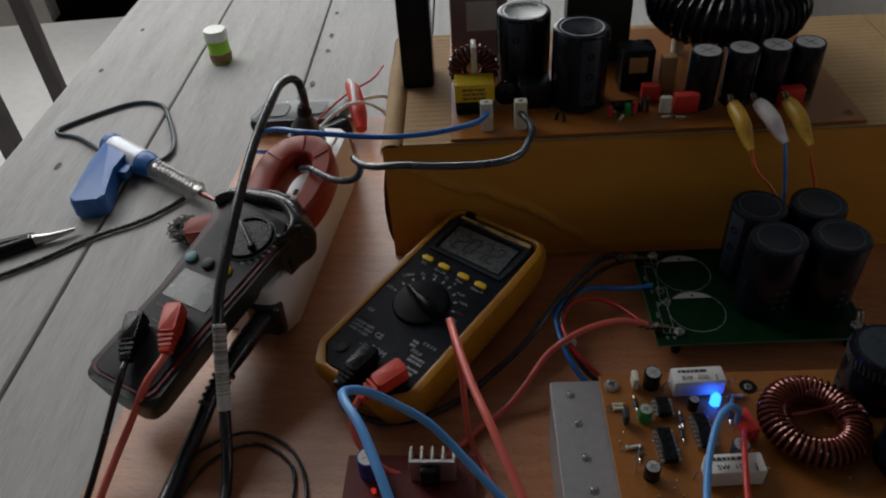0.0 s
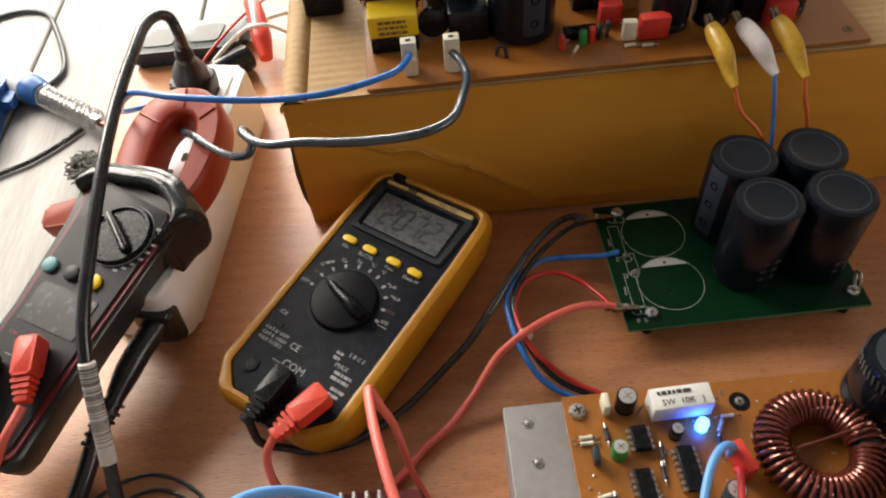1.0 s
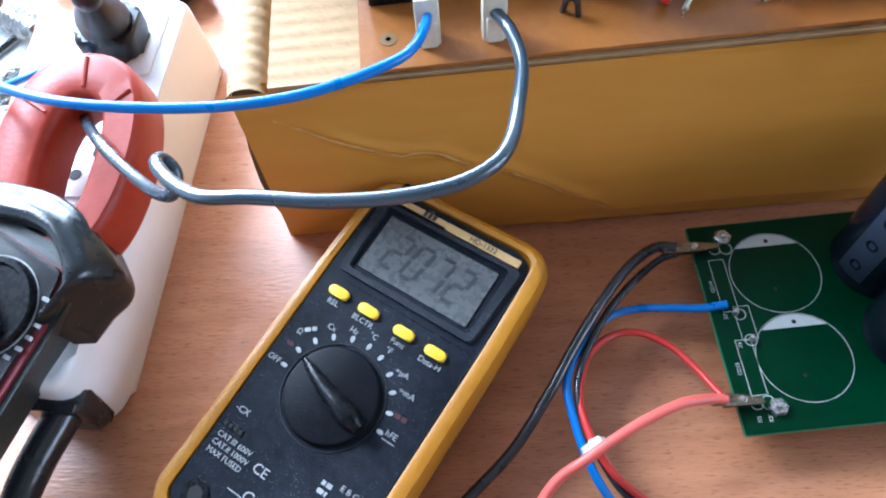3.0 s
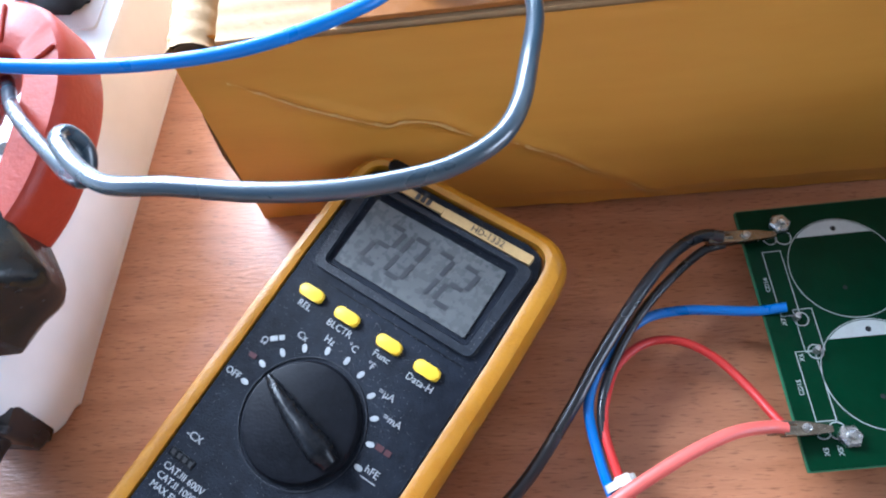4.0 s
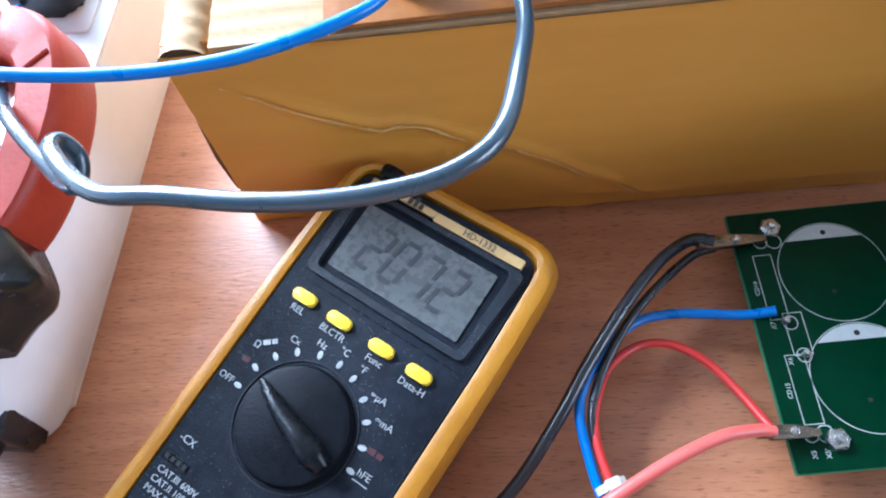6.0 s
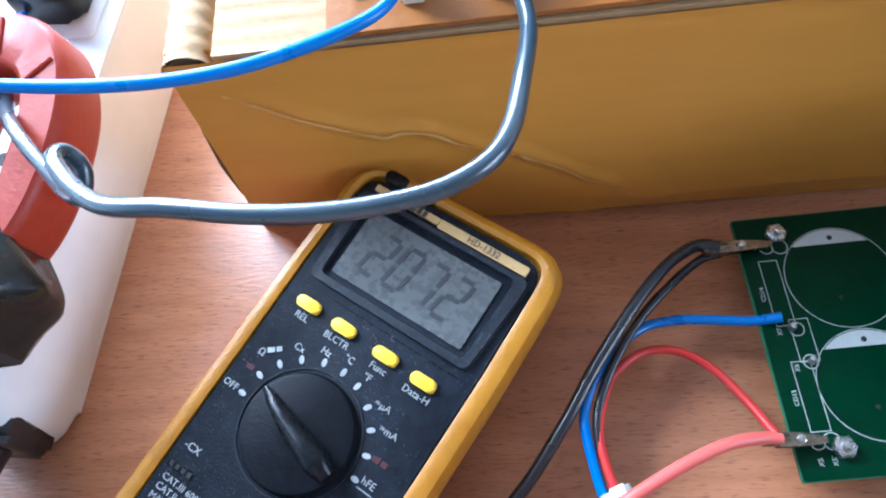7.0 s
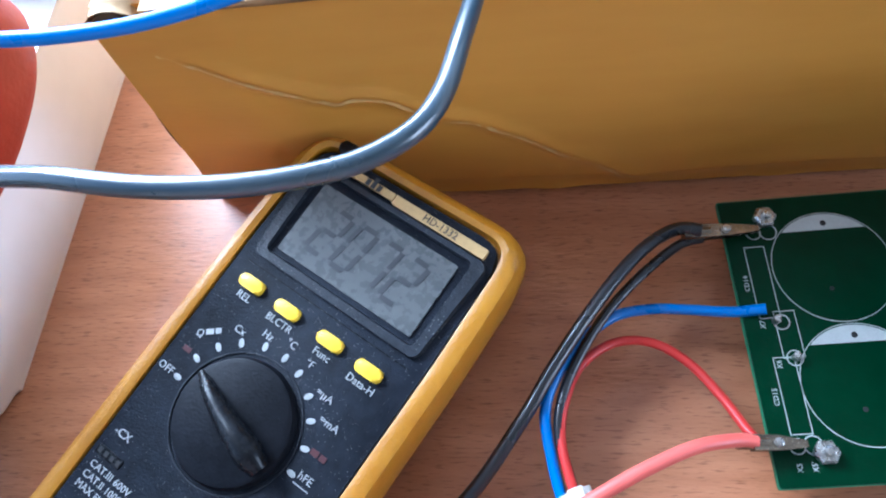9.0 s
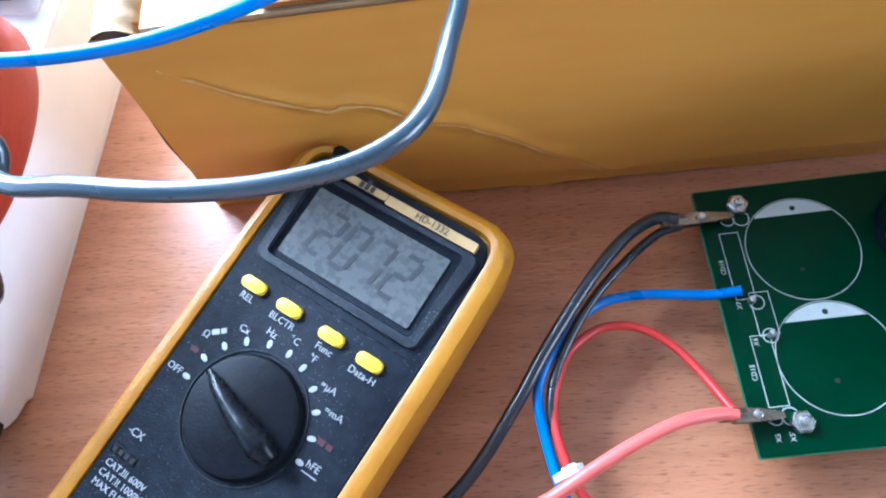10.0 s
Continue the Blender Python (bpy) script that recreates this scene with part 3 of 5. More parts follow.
for u, v in JACKS:
    j = part("jack", lathe([(0.0028, FACE - 0.0005), (0.0028, FACE + 0.0008), (0.0047, FACE + 0.0008), (0.0047, FACE - 0.001)], 24, m=pose(u, v, 0)), M_GLOSS, meter)
    part("jack_hole", cyl(0.0027, FACE + 0.0003, FACE + 0.0006, 18, m=pose(u, v, 0)), M_DARKSLOT, j)
part("tilt_stand", prism(rect(-0.02, 0.02, 0.045, 0.05, 0.001), -0.0118, 0.0005, 0.0005), M_GLOSS, meter, "folding black stand under the head")


def banana_plug(name, base, direction, material, label, lean=0.0):
    """A right-angle shrouded test plug: stem down into the jack, ribbed tail along direction."""
    th = thing(name, base @ pose(0, 0, 0, 0, 0, direction), label, "test plug")
    th["group"] = "test lead plugs"
    th.scale = (0.84, 0.84, 0.84)
    part("body", prism(rounded([(-0.0058, -0.0165), (0.0058, -0.0165), (0.0062, 0.006), (-0.0062, 0.006)], 0.0018), 0.0015, 0.0125, 0.0016, 3), material, th)
    part("stem", cyl(0.0045, -0.0006, 0.0018, 18), material, th)
    tail = bmesh.new()
    for i in range(4):
        y = -0.0185 - i * 0.0032
        w = 0.0056 - i * 0.0006
        prism(rect(-w, w, y - 0.0011, y + 0.0011, 0.0006), 0.0028, 0.0028 + w * 1.5, 0.0005, 1, bm=tail)
    box(-0.0035, 0.0035, -0.03, -0.016, 0.004, 0.0088, 0.0012, 2, bm=tail)
    part("strain_relief", tail, material, th)
    return th


mw = meter.matrix_basis
banana_plug("test_plug", mw @ pose(*JACKS[1], FACE + 0.0016), -2, M_GLOSS, "black right-angle test plug pushed into the meter")
banana_plug("test_plug", mw @ pose(*JACKS[2], FACE + 0.0016), -16, M_REDP, "red right-angle test plug pushed into the meter")

# ---- capacitor bank on the green board ----
PT = 0.0155
bank = thing("capacitor_board", pose(0.1655, 0.3640, 0, 0, 0, -3.8), "green printed circuit board with white outlines, standing on black feet", "circuit board")
BW, BH = 0.1245, 0.0845
part("board", prism(rect(0, BW, 0, BH, 0.0008, 2), PT - 0.0018, PT, 0.0002, 1), M_PCB, bank)
part("board_edge", prism(rect(-0.0003, BW + 0.0003, -0.0003, BH + 0.0003, 0.0008, 2), PT - 0.0016, PT - 0.0004), M_PCBEDGE, bank)
for x, y in ((0.0135, 0.0085), (0.0125, BH - 0.0065), (BW - 0.0065, 0.0085), (BW - 0.0065, BH - 0.0065)):
    st = part("foot", cyl(0.003, 0, PT - 0.0018, 14, 0.0004, m=pose(x, y, 0)), M_GLOSS, bank, "black standoff")
    part("nut", lathe([(0.0034, PT), (0.0034, PT + 0.0018), (0.0028, PT + 0.0024)], 6, m=pose(x, y, 0)), M_STEEL, bank, "hexagonal steel nut")
    part("screw_end", cyl(0.0015, PT + 0.002, PT + 0.0042, 12, 0.0004, m=pose(x, y, 0)), M_STEEL, bank)
CX, CY = (0.0318, 0.0670, 0.1025), (0.0262, 0.0612)
R = 0.0172
for i, x in enumerate((CX[0] - 0.0030, *CX[1:])):
    for j, y in enumerate(CY):
        if i == 0:
            part("outline", moved(ring(R, 0.00022, PT, 64, thick=0.0001), pose(x, y, 0)), M_SILK, bank)
            seg = []
            for q in range(19):
                a = radians(44 + 92 * q / 18)
                seg.append((x + (R - 0.0004) * math.cos(a), y + (R - 0.0004) * math.sin(a)))
            part("polarity_field", prism(seg, PT, PT + 0.0001), M_SILK, bank, "white printed half moon")
            part("hole", cyl(0.0009, PT, PT + 0.00018, 12, m=pose(x + 0.0005, y + 0.0138, 0)), M_DARKSLOT, bank)
            part("hole", cyl(0.0007, PT, PT + 0.00018, 12, m=pose(x - 0.002, y - 0.007, 0)), M_DARKSLOT, bank)


def outline_rect(x0, x1, y0, y1, t=0.00022):
    bm = bmesh.new()
    for a in ((x0, x1, y0, y0 + t), (x0, x1, y1 - t, y1), (x0, x0 + t, y0, y1), (x1 - t, x1, y0, y1)):
        box(*a, PT, PT + 0.0001, bm=bm)
    return bm


for x, y0, y1 in ((0.0075, 0.0465, 0.0690), (0.0115, 0.0345, 0.0485), (0.0085, 0.0135, 0.0350)):
    part("outline", outline_rect(x - 0.0028, x + 0.0032, y0, y1), M_SILK, bank)
text("lettering", "CD14", 0.0020, 0.0033, 0.0575, PT + 0.0001, bank, M_SILK, 88)
text("lettering", "CD15", 0.0020, 0.0042, 0.0240, PT + 0.0001, bank, M_SILK, 88)
text("lettering", "X7", 0.0020, 0.0052, 0.0448, PT + 0.0001, bank, M_SILK, 88)
text("lettering", "X6", 0.0020, 0.0072, 0.0330, PT + 0.0001, bank, M_SILK, 88)
text("lettering", "X5", 0.0020, 0.0062, 0.0050, PT + 0.0001, bank, M_SILK, 88)
text("lettering", "X5'", 0.0020, 0.0102, 0.0050, PT + 0.0001, bank, M_SILK, 88)
for x, y, r in ((0.0085, 0.0735, 0.0021), (0.0128, 0.0735, 0.0025), (0.0110, 0.0106, 0.0025), (0.0068, 0.0106, 0.0021), (0.0105, 0.0452, 0.0022), (0.0118, 0.0345, 0.0022)):
    part("pad_ring", moved(ring(r, 0.0003, PT, 28, thick=0.0001), pose(x, y, 0)), M_SILK, bank)
for x, y in ((0.0088, 0.0455), (0.0118, 0.0345)):
    part("pin", cyl(0.0011, PT, PT + 0.0032, 12, 0.0003, m=pose(x, y, 0)), M_STEEL, bank, "solder pin")
part("wire_link", tube([(BW - 0.004, 0.012, PT), (BW - 0.0035, 0.016, PT + 0.007), (BW - 0.004, 0.0115, PT + 0.009), (BW - 0.003, 0.009, PT)], 0.0009, 8, 5), M_STEEL, bank, "bent tinned wire")


def big_capacitor(m, r, h, label, group, stripe=200.0, top=None, tagname="capacitor"):
    th = thing(tagname, m, label, "capacitor", group)
    part("sleeve", lathe([(r - 0.0015, 0.0), (r, 0.0012), (r, 0.003), (r - 0.0004, 0.0042), (r, 0.0055), (r, h - 0.002), (r - 0.0006, h - 0.0007), (r - 0.0022, h), (r - 0.0034, h - 0.0003)], 48), M_CAP, th)
    part("top", lathe([(r - 0.0033, h - 0.002), (r - 0.0033, h - 0.0006), (r - 0.0045, h - 0.0002), (r - 0.0060, h - 0.0007), (0.00002, h - 0.0006)], 40), top or M_CAPTOP, th)
    st = bmesh.new()
    rows = []
    for q in range(9):
        a = radians(stripe - 19 + 38 * q / 8)
        rows.append([st.verts.new((rr * math.cos(a), rr * math.sin(a), z)) for rr, z in ((r + 0.0001, 0.006), (r + 0.00025, 0.0062), (r + 0.00025, h - 0.0025), (r + 0.0001, h - 0.0023))])
    for a, b in zip(rows[:-1], rows[1:]):
        for j in range(3):
            st.faces.new((a[j], a[j + 1], b[j + 1], b[j]))
    band = part("stripe", st, M_CAPSTRIPE, th, "slate grey polarity stripe")
    for k in range(3):
        z = h * (0.25 + 0.25 * k)
        o = lathe([(0.0016, 0), (0.0016, 0.0002), (0.0024, 0.0002), (0.0024, 0)], 16)
        part("minus_sign", moved(o, pose(0, 0, 0, 0, 0, stripe) @ pose(r + 0.0002, 0, z, 0, 90, 0)), M_CAP, band)
    return th


bw = bank.matrix_basis
for i in (1, 2):
    for j in (0, 1):
        cap = big_capacitor(bw @ pose(CX[i] + 0.0012 * (1 - j), CY[j] + 0.0040 * (1 - j), PT + 0.0003, 0, 0, (3 * i + 5 * j)), 0.0164, 0.054, "large black electrolytic capacitor soldered upright on the green board", "capacitors on the green board", (196, 60, 40, 100)[(i - 1) * 2 + (1 - j)])
        ink = bmesh.new()
        for k in range(3):
            for q in range(2):
                a = 262 + 22 * q + 6 * i
                moved_box = box(-0.0001, 0.0001, -0.0014, 0.0014, -0.0010, 0.0010, m=pose(0, 0, 0, 0, 0, a) @ pose(0.01645, 0, 0.012 + k * 0.006))
                into(ink, moved_box)
        part("faded_lettering", ink, M_CAPSTRIPE, cap)

# ---- cardboard box ----
BOXP = pose(0.0085, 0.4845, 0, 0, 0, -4.2)
BXW, BXD, BXH = 0.46, 0.164, 0.0915
carton = thing("cardboard_box", BOXP, "closed brown corrugated cardboard box with a creased front", "box")
CREASE = ((0.012, 0.0785), (0.024, 0.0715), (0.038, 0.0640), (0.046, 0.0600), (0.054, 0.0565), (0.060, 0.0575), (0.068, 0.0560), (0.075, 0.0515), (0.084, 0.0460), (0.092, 0.0440), (0.100, 0.0390), (0.109, 0.0335), (0.118, 0.0260), (0.128, 0.0205), (0.138, 0.0120), (0.150, 0.0050))


def crease_depth(x, z):
    d = z - np.interp(x, [c[0] for c in CREASE], [c[1] for c in CREASE])
    fade = max(0.0, min(1.0, (x - 0.015) / 0.02, (0.160 - x) / 0.02))
    lip = -0.0010 * math.exp(-(d / 0.0035) ** 2) if d > 0 else -0.0010 * math.exp(-(d / 0.0028) ** 2)
    return lip * fade


def front_y(x, z):
    e = max(0.0, min(1.0, x / 0.03, (BXW - x) / 0.03)) * min(1, z / 0.01, (BXH - z) / 0.004)
    lean = max(0.0, min(1.0, (x - 0.035) / 0.06)) * 0.0060 * (1 - z / BXH) ** 1.5 + max(0.0, min(1.0, (x - 0.1) / 0.14)) * 0.0032 * (1 - z / BXH)
    return crease_depth(x, z) - lean - e * (0.0012 * noise.noise((x * 14, z * 22, 0.3)) + 0.0034 * math.sin(math.pi * (z / BXH) ** 0.72))


fr = bmesh.new()
nx, nz = 230, 90
grid = [[fr.verts.new((BXW * i / nx, front_y(BXW * i / nx, BXH * j / nz), BXH * j / nz + (max(0.0, 0.0011 + 0.0016 * noise.noise((i * 0.11, 7, 1))) if j == 0 and i > 20 else 0))) for j in range(nz + 1)] for i in range(nx + 1)]
for i in range(nx):
    for j in range(nz):
        fr.faces.new((grid[i][j], grid[i + 1][j], grid[i + 1][j + 1], grid[i][j + 1]))
back = [[fr.verts.new((BXW * i / 20, 0.0045, BXH * j)) for j in (0, 1)] for i in range(21)]
for i in range(20):
    fr.faces.new((back[i][0], back[i][1], back[i + 1][1], back[i + 1][0]))
part("front_panel", fr, M_CARD, carton, "creased glossy brown front panel")
# pale strip over the crease paints the light its crest catches
cr = bmesh.new()
pts = spline([(x, 0, z) for x, z in CREASE], 12)
rnd = random.Random(2)
prev = None
for p in pts:
    p.z += 0.0005 * noise.noise((p.x * 300, 5, 1))
    w = max(0.00012, 0.0009 * (0.35 + noise.noise((p.x * 160, 2, 4))) + 0.0003 * rnd.random())
    a, b = [cr.verts.new((p.x, front_y(p.x, p.z + s) - 0.0006, p.z + s)) for s in (-w, w)]
    if prev and noise.noise((p.x * 90, 9, 1)) > -0.22:
        cr.faces.new((prev[0], a, b, prev[1]))
    prev = (a, b)
part("crease", cr, M_CREASE_LIGHT, carton, "pale scuffed crease line with a painted highlight")
side = bmesh.new()
prev = None
for j in range(13):
    z = BXH * j / 12
    y0 = 0.006 + 0.004 * math.sin(math.pi * j / 12) + 0.001 * noise.noise((j * 0.7, 1, 2))
    q = [side.verts.new((x, y, z)) for x, y in ((0.0018, y0), (0.0005, y0 + 0.1), (0.0, BXD), (0.004, BXD), (0.0045, y0))]
    if prev:
        for k in range(4):
            side.faces.new((prev[k], prev[k + 1], q[k + 1], q[k]))
    prev = q
part("side_panel", side, M_CARDIN, carton)
part("side_panel", box(BXW - 0.004, BXW, 0.0046, BXD, 0, BXH), M_CARD, carton)
part("back_panel", box(0.0042, BXW - 0.0042, BXD - 0.004, BXD, 0, BXH), M_CARD, carton)
# dark lens shape paints the shadow seen beside the front panel
part("corner_gap_shade", prism([(0.004, 0.001), (0.0009, 0.001), (-0.0032, 0.018), (-0.0042, 0.036), (-0.0030, 0.056), (0.0006, BXH - 0.012), (0.004, BXH - 0.012)], -0.0064, -0.0047, m=pose(0, 0, 0, 90)), M_CARDDARK, carton, "dark strip standing for the shaded gap at the corner")


def ribbed(x0, x1, y0, y1, z, pitch, depth, thick, along_y=True):
    """A corrugated sheet whose flutes press through the liner."""
    own = bmesh.new()
    n = int((y1 - y0) / pitch * 4)
    lo, hi = [], []
    for i in range(n + 1):
        y = y0 + (y1 - y0) * i / n
        h = z + depth * (0.5 + 0.5 * math.cos(2 * math.pi * (y - y0) / pitch)) * (0.6 + 0.6 * noise.noise((y * 30, x0, 5)))
        hi.append([own.verts.new((x, y, h + 0.0004 * noise.noise((x * 40, y * 20, 1)))) for x in np.linspace(x0, x1, 6)])
        lo.append([own.verts.new((x, y, z - thick)) for x in (x0, x1)])
    for i in range(n):
        for j in range(5):
            own.faces.new((hi[i][j], hi[i][j + 1], hi[i + 1][j + 1], hi[i + 1][j]))
        own.faces.new((hi[i][0], hi[i + 1][0], lo[i + 1][0], lo[i][0]))
        own.faces.new((hi[i][5], lo[i][1], lo[i + 1][1], hi[i + 1][5]))
        own.faces.new((lo[i][0], lo[i + 1][0], lo[i + 1][1], lo[i][1]))
    own.faces.new([*hi[0], lo[0][1], lo[0][0]])
    own.faces.new([*hi[-1], lo[-1][1], lo[-1][0]])
    return own


part("top_flap", ribbed(0.0135, 0.371, 0.0012, BXD, BXH + 0.0006, 0.0062, 0.0006, 0.0035), M_CARDIN, carton, "ribbed pale top flap")
part("top_flap", ribbed(0.3725, BXW, 0.0012, BXD, BXH + 0.0002, 0.0062, 0.0005, 0.003), M_CARDIN, carton)
fold = bmesh.new()
prev = None
for i in range(90):
    y = 0.0008 + (BXD - 0.001) * i / 89
    wob = 0.0003 * math.cos(2 * math.pi * y / 0.0062) + 0.0006 * noise.noise((y * 15, 3, 3))
    q = [fold.verts.new((-0.0015 + 0.0072 + (0.0072 + wob) * math.cos(a), y, BXH - 0.0042 + (0.0062 + wob) * math.sin(a))) for a in np.linspace(math.pi * 1.12, -0.05, 9)]
    if prev:
        for k in range(8):
            fold.faces.new((prev[k], prev[k + 1], q[k + 1], q[k]))
    else:
        cap0 = q
    prev = q
fold_ob = part("rolled_edge", fold, M_CARDIN, carton, "rounded fold along the box edge")
# solid dark tube paints the shade in the open end of the fold
part("fold_shade", tube([(0.0056, 0.0014, BXH - 0.0046), (0.0056, 0.05, BXH - 0.0046)], 0.0056, 14, 2), M_CARDDARK, carton, "dark plug standing for the shade inside the fold")

# ---- strip of sockets ----
strip = thing("power_strip", pose(-0.0640, 0.4045, 0, 0, 0, -11.5), "white plastic power strip with a plug in its far socket", "power strip")
SW, SL, SH = 0.050, 0.197, 0.041
sb = prism(rounded([(-0.028, 0.009), (0.003, 0.006), (0.005, 0.196), (-0.048, 0.199), (-0.046, 0.013)], [0.004, 0.013, 0.007, 0.007, 0.004]), 0.0, SH, 0.004, 4)
for v in sb.verts:
    k = 1 - 0.16 * (v.co.z / SH)
    v.co.x = -0.0215 + (v.co.x + 0.0215) * k
part("housing", sb, M_STRIP, strip, "yellowed white plastic housing")
for y in (0.045, 0.105, 0.168):
    so = part("socket", prism(rect(-0.040, -0.006, y - 0.02, y + 0.02, 0.003), SH - 0.001, SH + 0.0012, 0.0006), M_STRIP, strip)
    for x, w, yy in ((-0.029, 0.0016, 4), (-0.017, 0.0016, 4)):
        part("slot", prism(rect(x - w, x + w, y - 0.001, y + 0.006, 0.0012), SH + 0.0012, SH + 0.0015), M_DARKSLOT, so)
    part("slot", cyl(0.0027, SH + 0.0012, SH + 0.0015, 14, m=pose(-0.023, y - 0.010, 0)), M_DARKSLOT, so)
sm = strip.matrix_basis


def rounded_plug(name, m, label):
    th = thing(name, m, label, "plug")
    part("plug_body", prism(rounded([(-0.013, -0.012), (0.013, -0.012), (0.013, 0.012), (-0.013, 0.012)], 0.006), 0, 0.013, 0.003, 3), M_RUBBER, th)
    part("neck", tube([(0, 0, 0.008), (0.0015, -0.003, 0.018), (0.005, -0.009, 0.028), (0.0075, -0.013, 0.037)], 0.0095, 16, 5, ends=((0, 1.25), (0.35, 1.15), (0.7, 0.75), (1, 0.5))), M_RUBBER, th)
    part("strain_relief", tube([(0.0075, -0.013, 0.0365), (0.0082, -0.0142, 0.040), (0.0086, -0.0150, 0.0455)], 0.0052, 12, 5, ends=((0, 1.05), (0.5, 1.1), (1, 0.8))), M_RUBBER, th)
    return th


plug_at = sm @ Vector((-0.024, 0.166, SH + 0.0016))
rounded_plug("mains_plug", pose(*plug_at, 0, 0, -11.5), "black moulded mains plug standing in the power strip")


def ring_plate(o, i, z0, z1, bevel):
    """A closed frame: outer and inner outline of equal length, softened rims."""
    own = bmesh.new()
    def mix(a, b, t):
        return [(p[0] * (1 - t) + q[0] * t, p[1] * (1 - t) + q[1] * t) for p, q in zip(a, b)]
    w = 0.14
    rows = []
    for pts, z in ((o, z0 + bevel), (o, z1 - bevel), (mix(o, i, w * 0.35), z1 - bevel * 0.3), (mix(o, i, w), z1), (mix(o, i, 1 - w), z1), (mix(o, i, 1 - w * 0.35), z1 - bevel * 0.3),
                   (i, z1 - bevel), (i, z0 + bevel), (mix(o, i, 1 - w), z0), (mix(o, i, w), z0)):
        rows.append([own.verts.new((x, y, z)) for x, y in pts])
    n = len(o)
    for a, b in zip(rows, rows[1:] + rows[:1]):
        for j in range(n):
            own.faces.new((a[j], a[(j + 1) % n], b[(j + 1) % n], b[j]))
    return own


# ---- clamp meter ----
CM = pose(-0.0770, 0.434, 0.0655, 0, 0, -34) @ pose(0, 0, 0, 11)
clamp = thing("clamp_meter", CM, "charcoal clamp meter with red jaws resting on the power strip", "clamp meter")
cb = rounded([(-0.0310, -0.116), (0.0240, -0.116), (0.0225, -0.05), (0.0235, 0.0), (0.0230, 0.026), (-0.045, 0.030), (-0.0365, 0.0), (-0.0310, -0.05)], [0.008, 0.008, 0.02, 0.02, 0.004, 0.004, 0.02, 0.02], 5)
case = prism(cb, -0.028, -0.0012, 0.003, 3)
def taper(bm):
    for v in bm.verts:
        k = min(1.0, max(0.0, -(v.co.z + 0.006) / 0.022))
        v.co.x -= k * (0.011 if v.co.x > 0 else -0.006)
    return bm


taper(case)
part("case", case, M_CLAMP, clamp, "dark greenish grey case")
fb = rounded([(-0.0265, -0.112), (0.0185, -0.112), (0.0180, -0.05), (0.0195, 0.0), (0.0175, 0.020), (-0.036, 0.026), (-0.0310, 0.0), (-0.0265, -0.05)], [0.006, 0.006, 0.02, 0.02, 0.004, 0.004, 0.02, 0.02], 5)
part("trim", prism([(-0.005 + (x + 0.005) * 1.07, y) for x, y in fb], -0.002, 0.0, 0.0005, 1), M_MAROON, clamp, "maroon trim line")
part("face", prism([(-0.005 + (x + 0.005) * 0.96, y * 0.985) for x, y in fb], -0.001, 0.0012, 0.0006, 2), M_CLAMPFACE, clamp)
# finger guard: inner edge, outer edge, height of the outer edge
guard = ((-0.0400, 0.0150, -0.0460, 0.0260, -0.007), (-0.0335, 0.0215, -0.0410, 0.0352, -0.004), (-0.0240, 0.0250, -0.0270, 0.0388, -0.002), (-0.0145, 0.0265, -0.0160, 0.0408, -0.001),
         (-0.0040, 0.0285, -0.0030, 0.0420, -0.001), (0.0050, 0.0278, 0.0090, 0.0398, -0.002), (0.0107, 0.0250, 0.0178, 0.0352, -0.004), (0.0165, 0.0205, 0.0248, 0.0308, -0.008),
         (0.0205, 0.0140, 0.0295, 0.0262, -0.012), (0.0208, 0.0080, 0.0250, 0.0175, -0.012), (0.0206, 0.0020, 0.0222, 0.0060, -0.008))
hd = bmesh.new()
rows = []
for gx, gy, ox, oy, oz in guard:
    sec = [(0.0, -0.0005), (0.06, 0.0030), (0.22, 0.0050), (0.50, 0.0042), (0.82, 0.0012 + oz * 0.4), (1.0, oz), (0.93, oz - 0.004), (0.55, -0.028), (0.0, -0.028)]
    rows.append([hd.verts.new((gx + (ox - gx) * k, gy + (oy - gy) * k, z)) for k, z in sec])
for a, b in zip(rows[:-1], rows[1:]):
    for k in range(9):
        hd.faces.new((a[k], a[(k + 1) % 9], b[(k + 1) % 9], b[k]))
hd.faces.new(rows[0])
hd.faces.new(rows[-1][::-1])
bmesh.ops.recalc_face_normals(hd, faces=hd.faces)
bmesh.ops.subdivide_edges(hd, edges=hd.edges, cuts=2, smooth=0.6, use_grid_fill=True)
part("hood", hd, M_HOOD, clamp, "glossy charcoal finger guard with a pointed lip")
JM = pose(-0.0085, 0.0285, -0.013, 0, 0, 18)
jo, ji = [], []
for k in range(48):
    a = 2 * math.pi * k / 48
    ca, sa = math.cos(a), math.sin(a)
    jo.append((0.0040 + 0.0285 * (abs(ca) ** 0.85) * (1 if ca > 0 else -1), 0.030 + (0.040 if sa > 0 else 0.046) * (abs(sa) ** 0.9) * (1 if sa > 0 else -1)))
    ji.append((0.0072 + 0.0102 * (abs(ca) ** 0.75) * (1 if ca > 0 else -1), 0.030 + (0.0205 if sa > 0 else 0.032) * (abs(sa) ** 0.85) * (1 if sa > 0 else -1)))
jaw = ring_plate(jo, ji, -0.011, 0.011, 0.004)
jw = part("jaw", moved(jaw, JM), M_JAW, clamp, "worn red plastic jaws")
for k in (5, 12, 20):
    a, b = Vector((*jo[k], 0.0112)), Vector((*ji[k], 0.0112))
    part("jaw_rib", moved(tube([a.lerp(b, 0.18), a.lerp(b, 0.5), a.lerp(b, 0.82)], 0.0007, 6, 2), JM), M_JAW, jw)
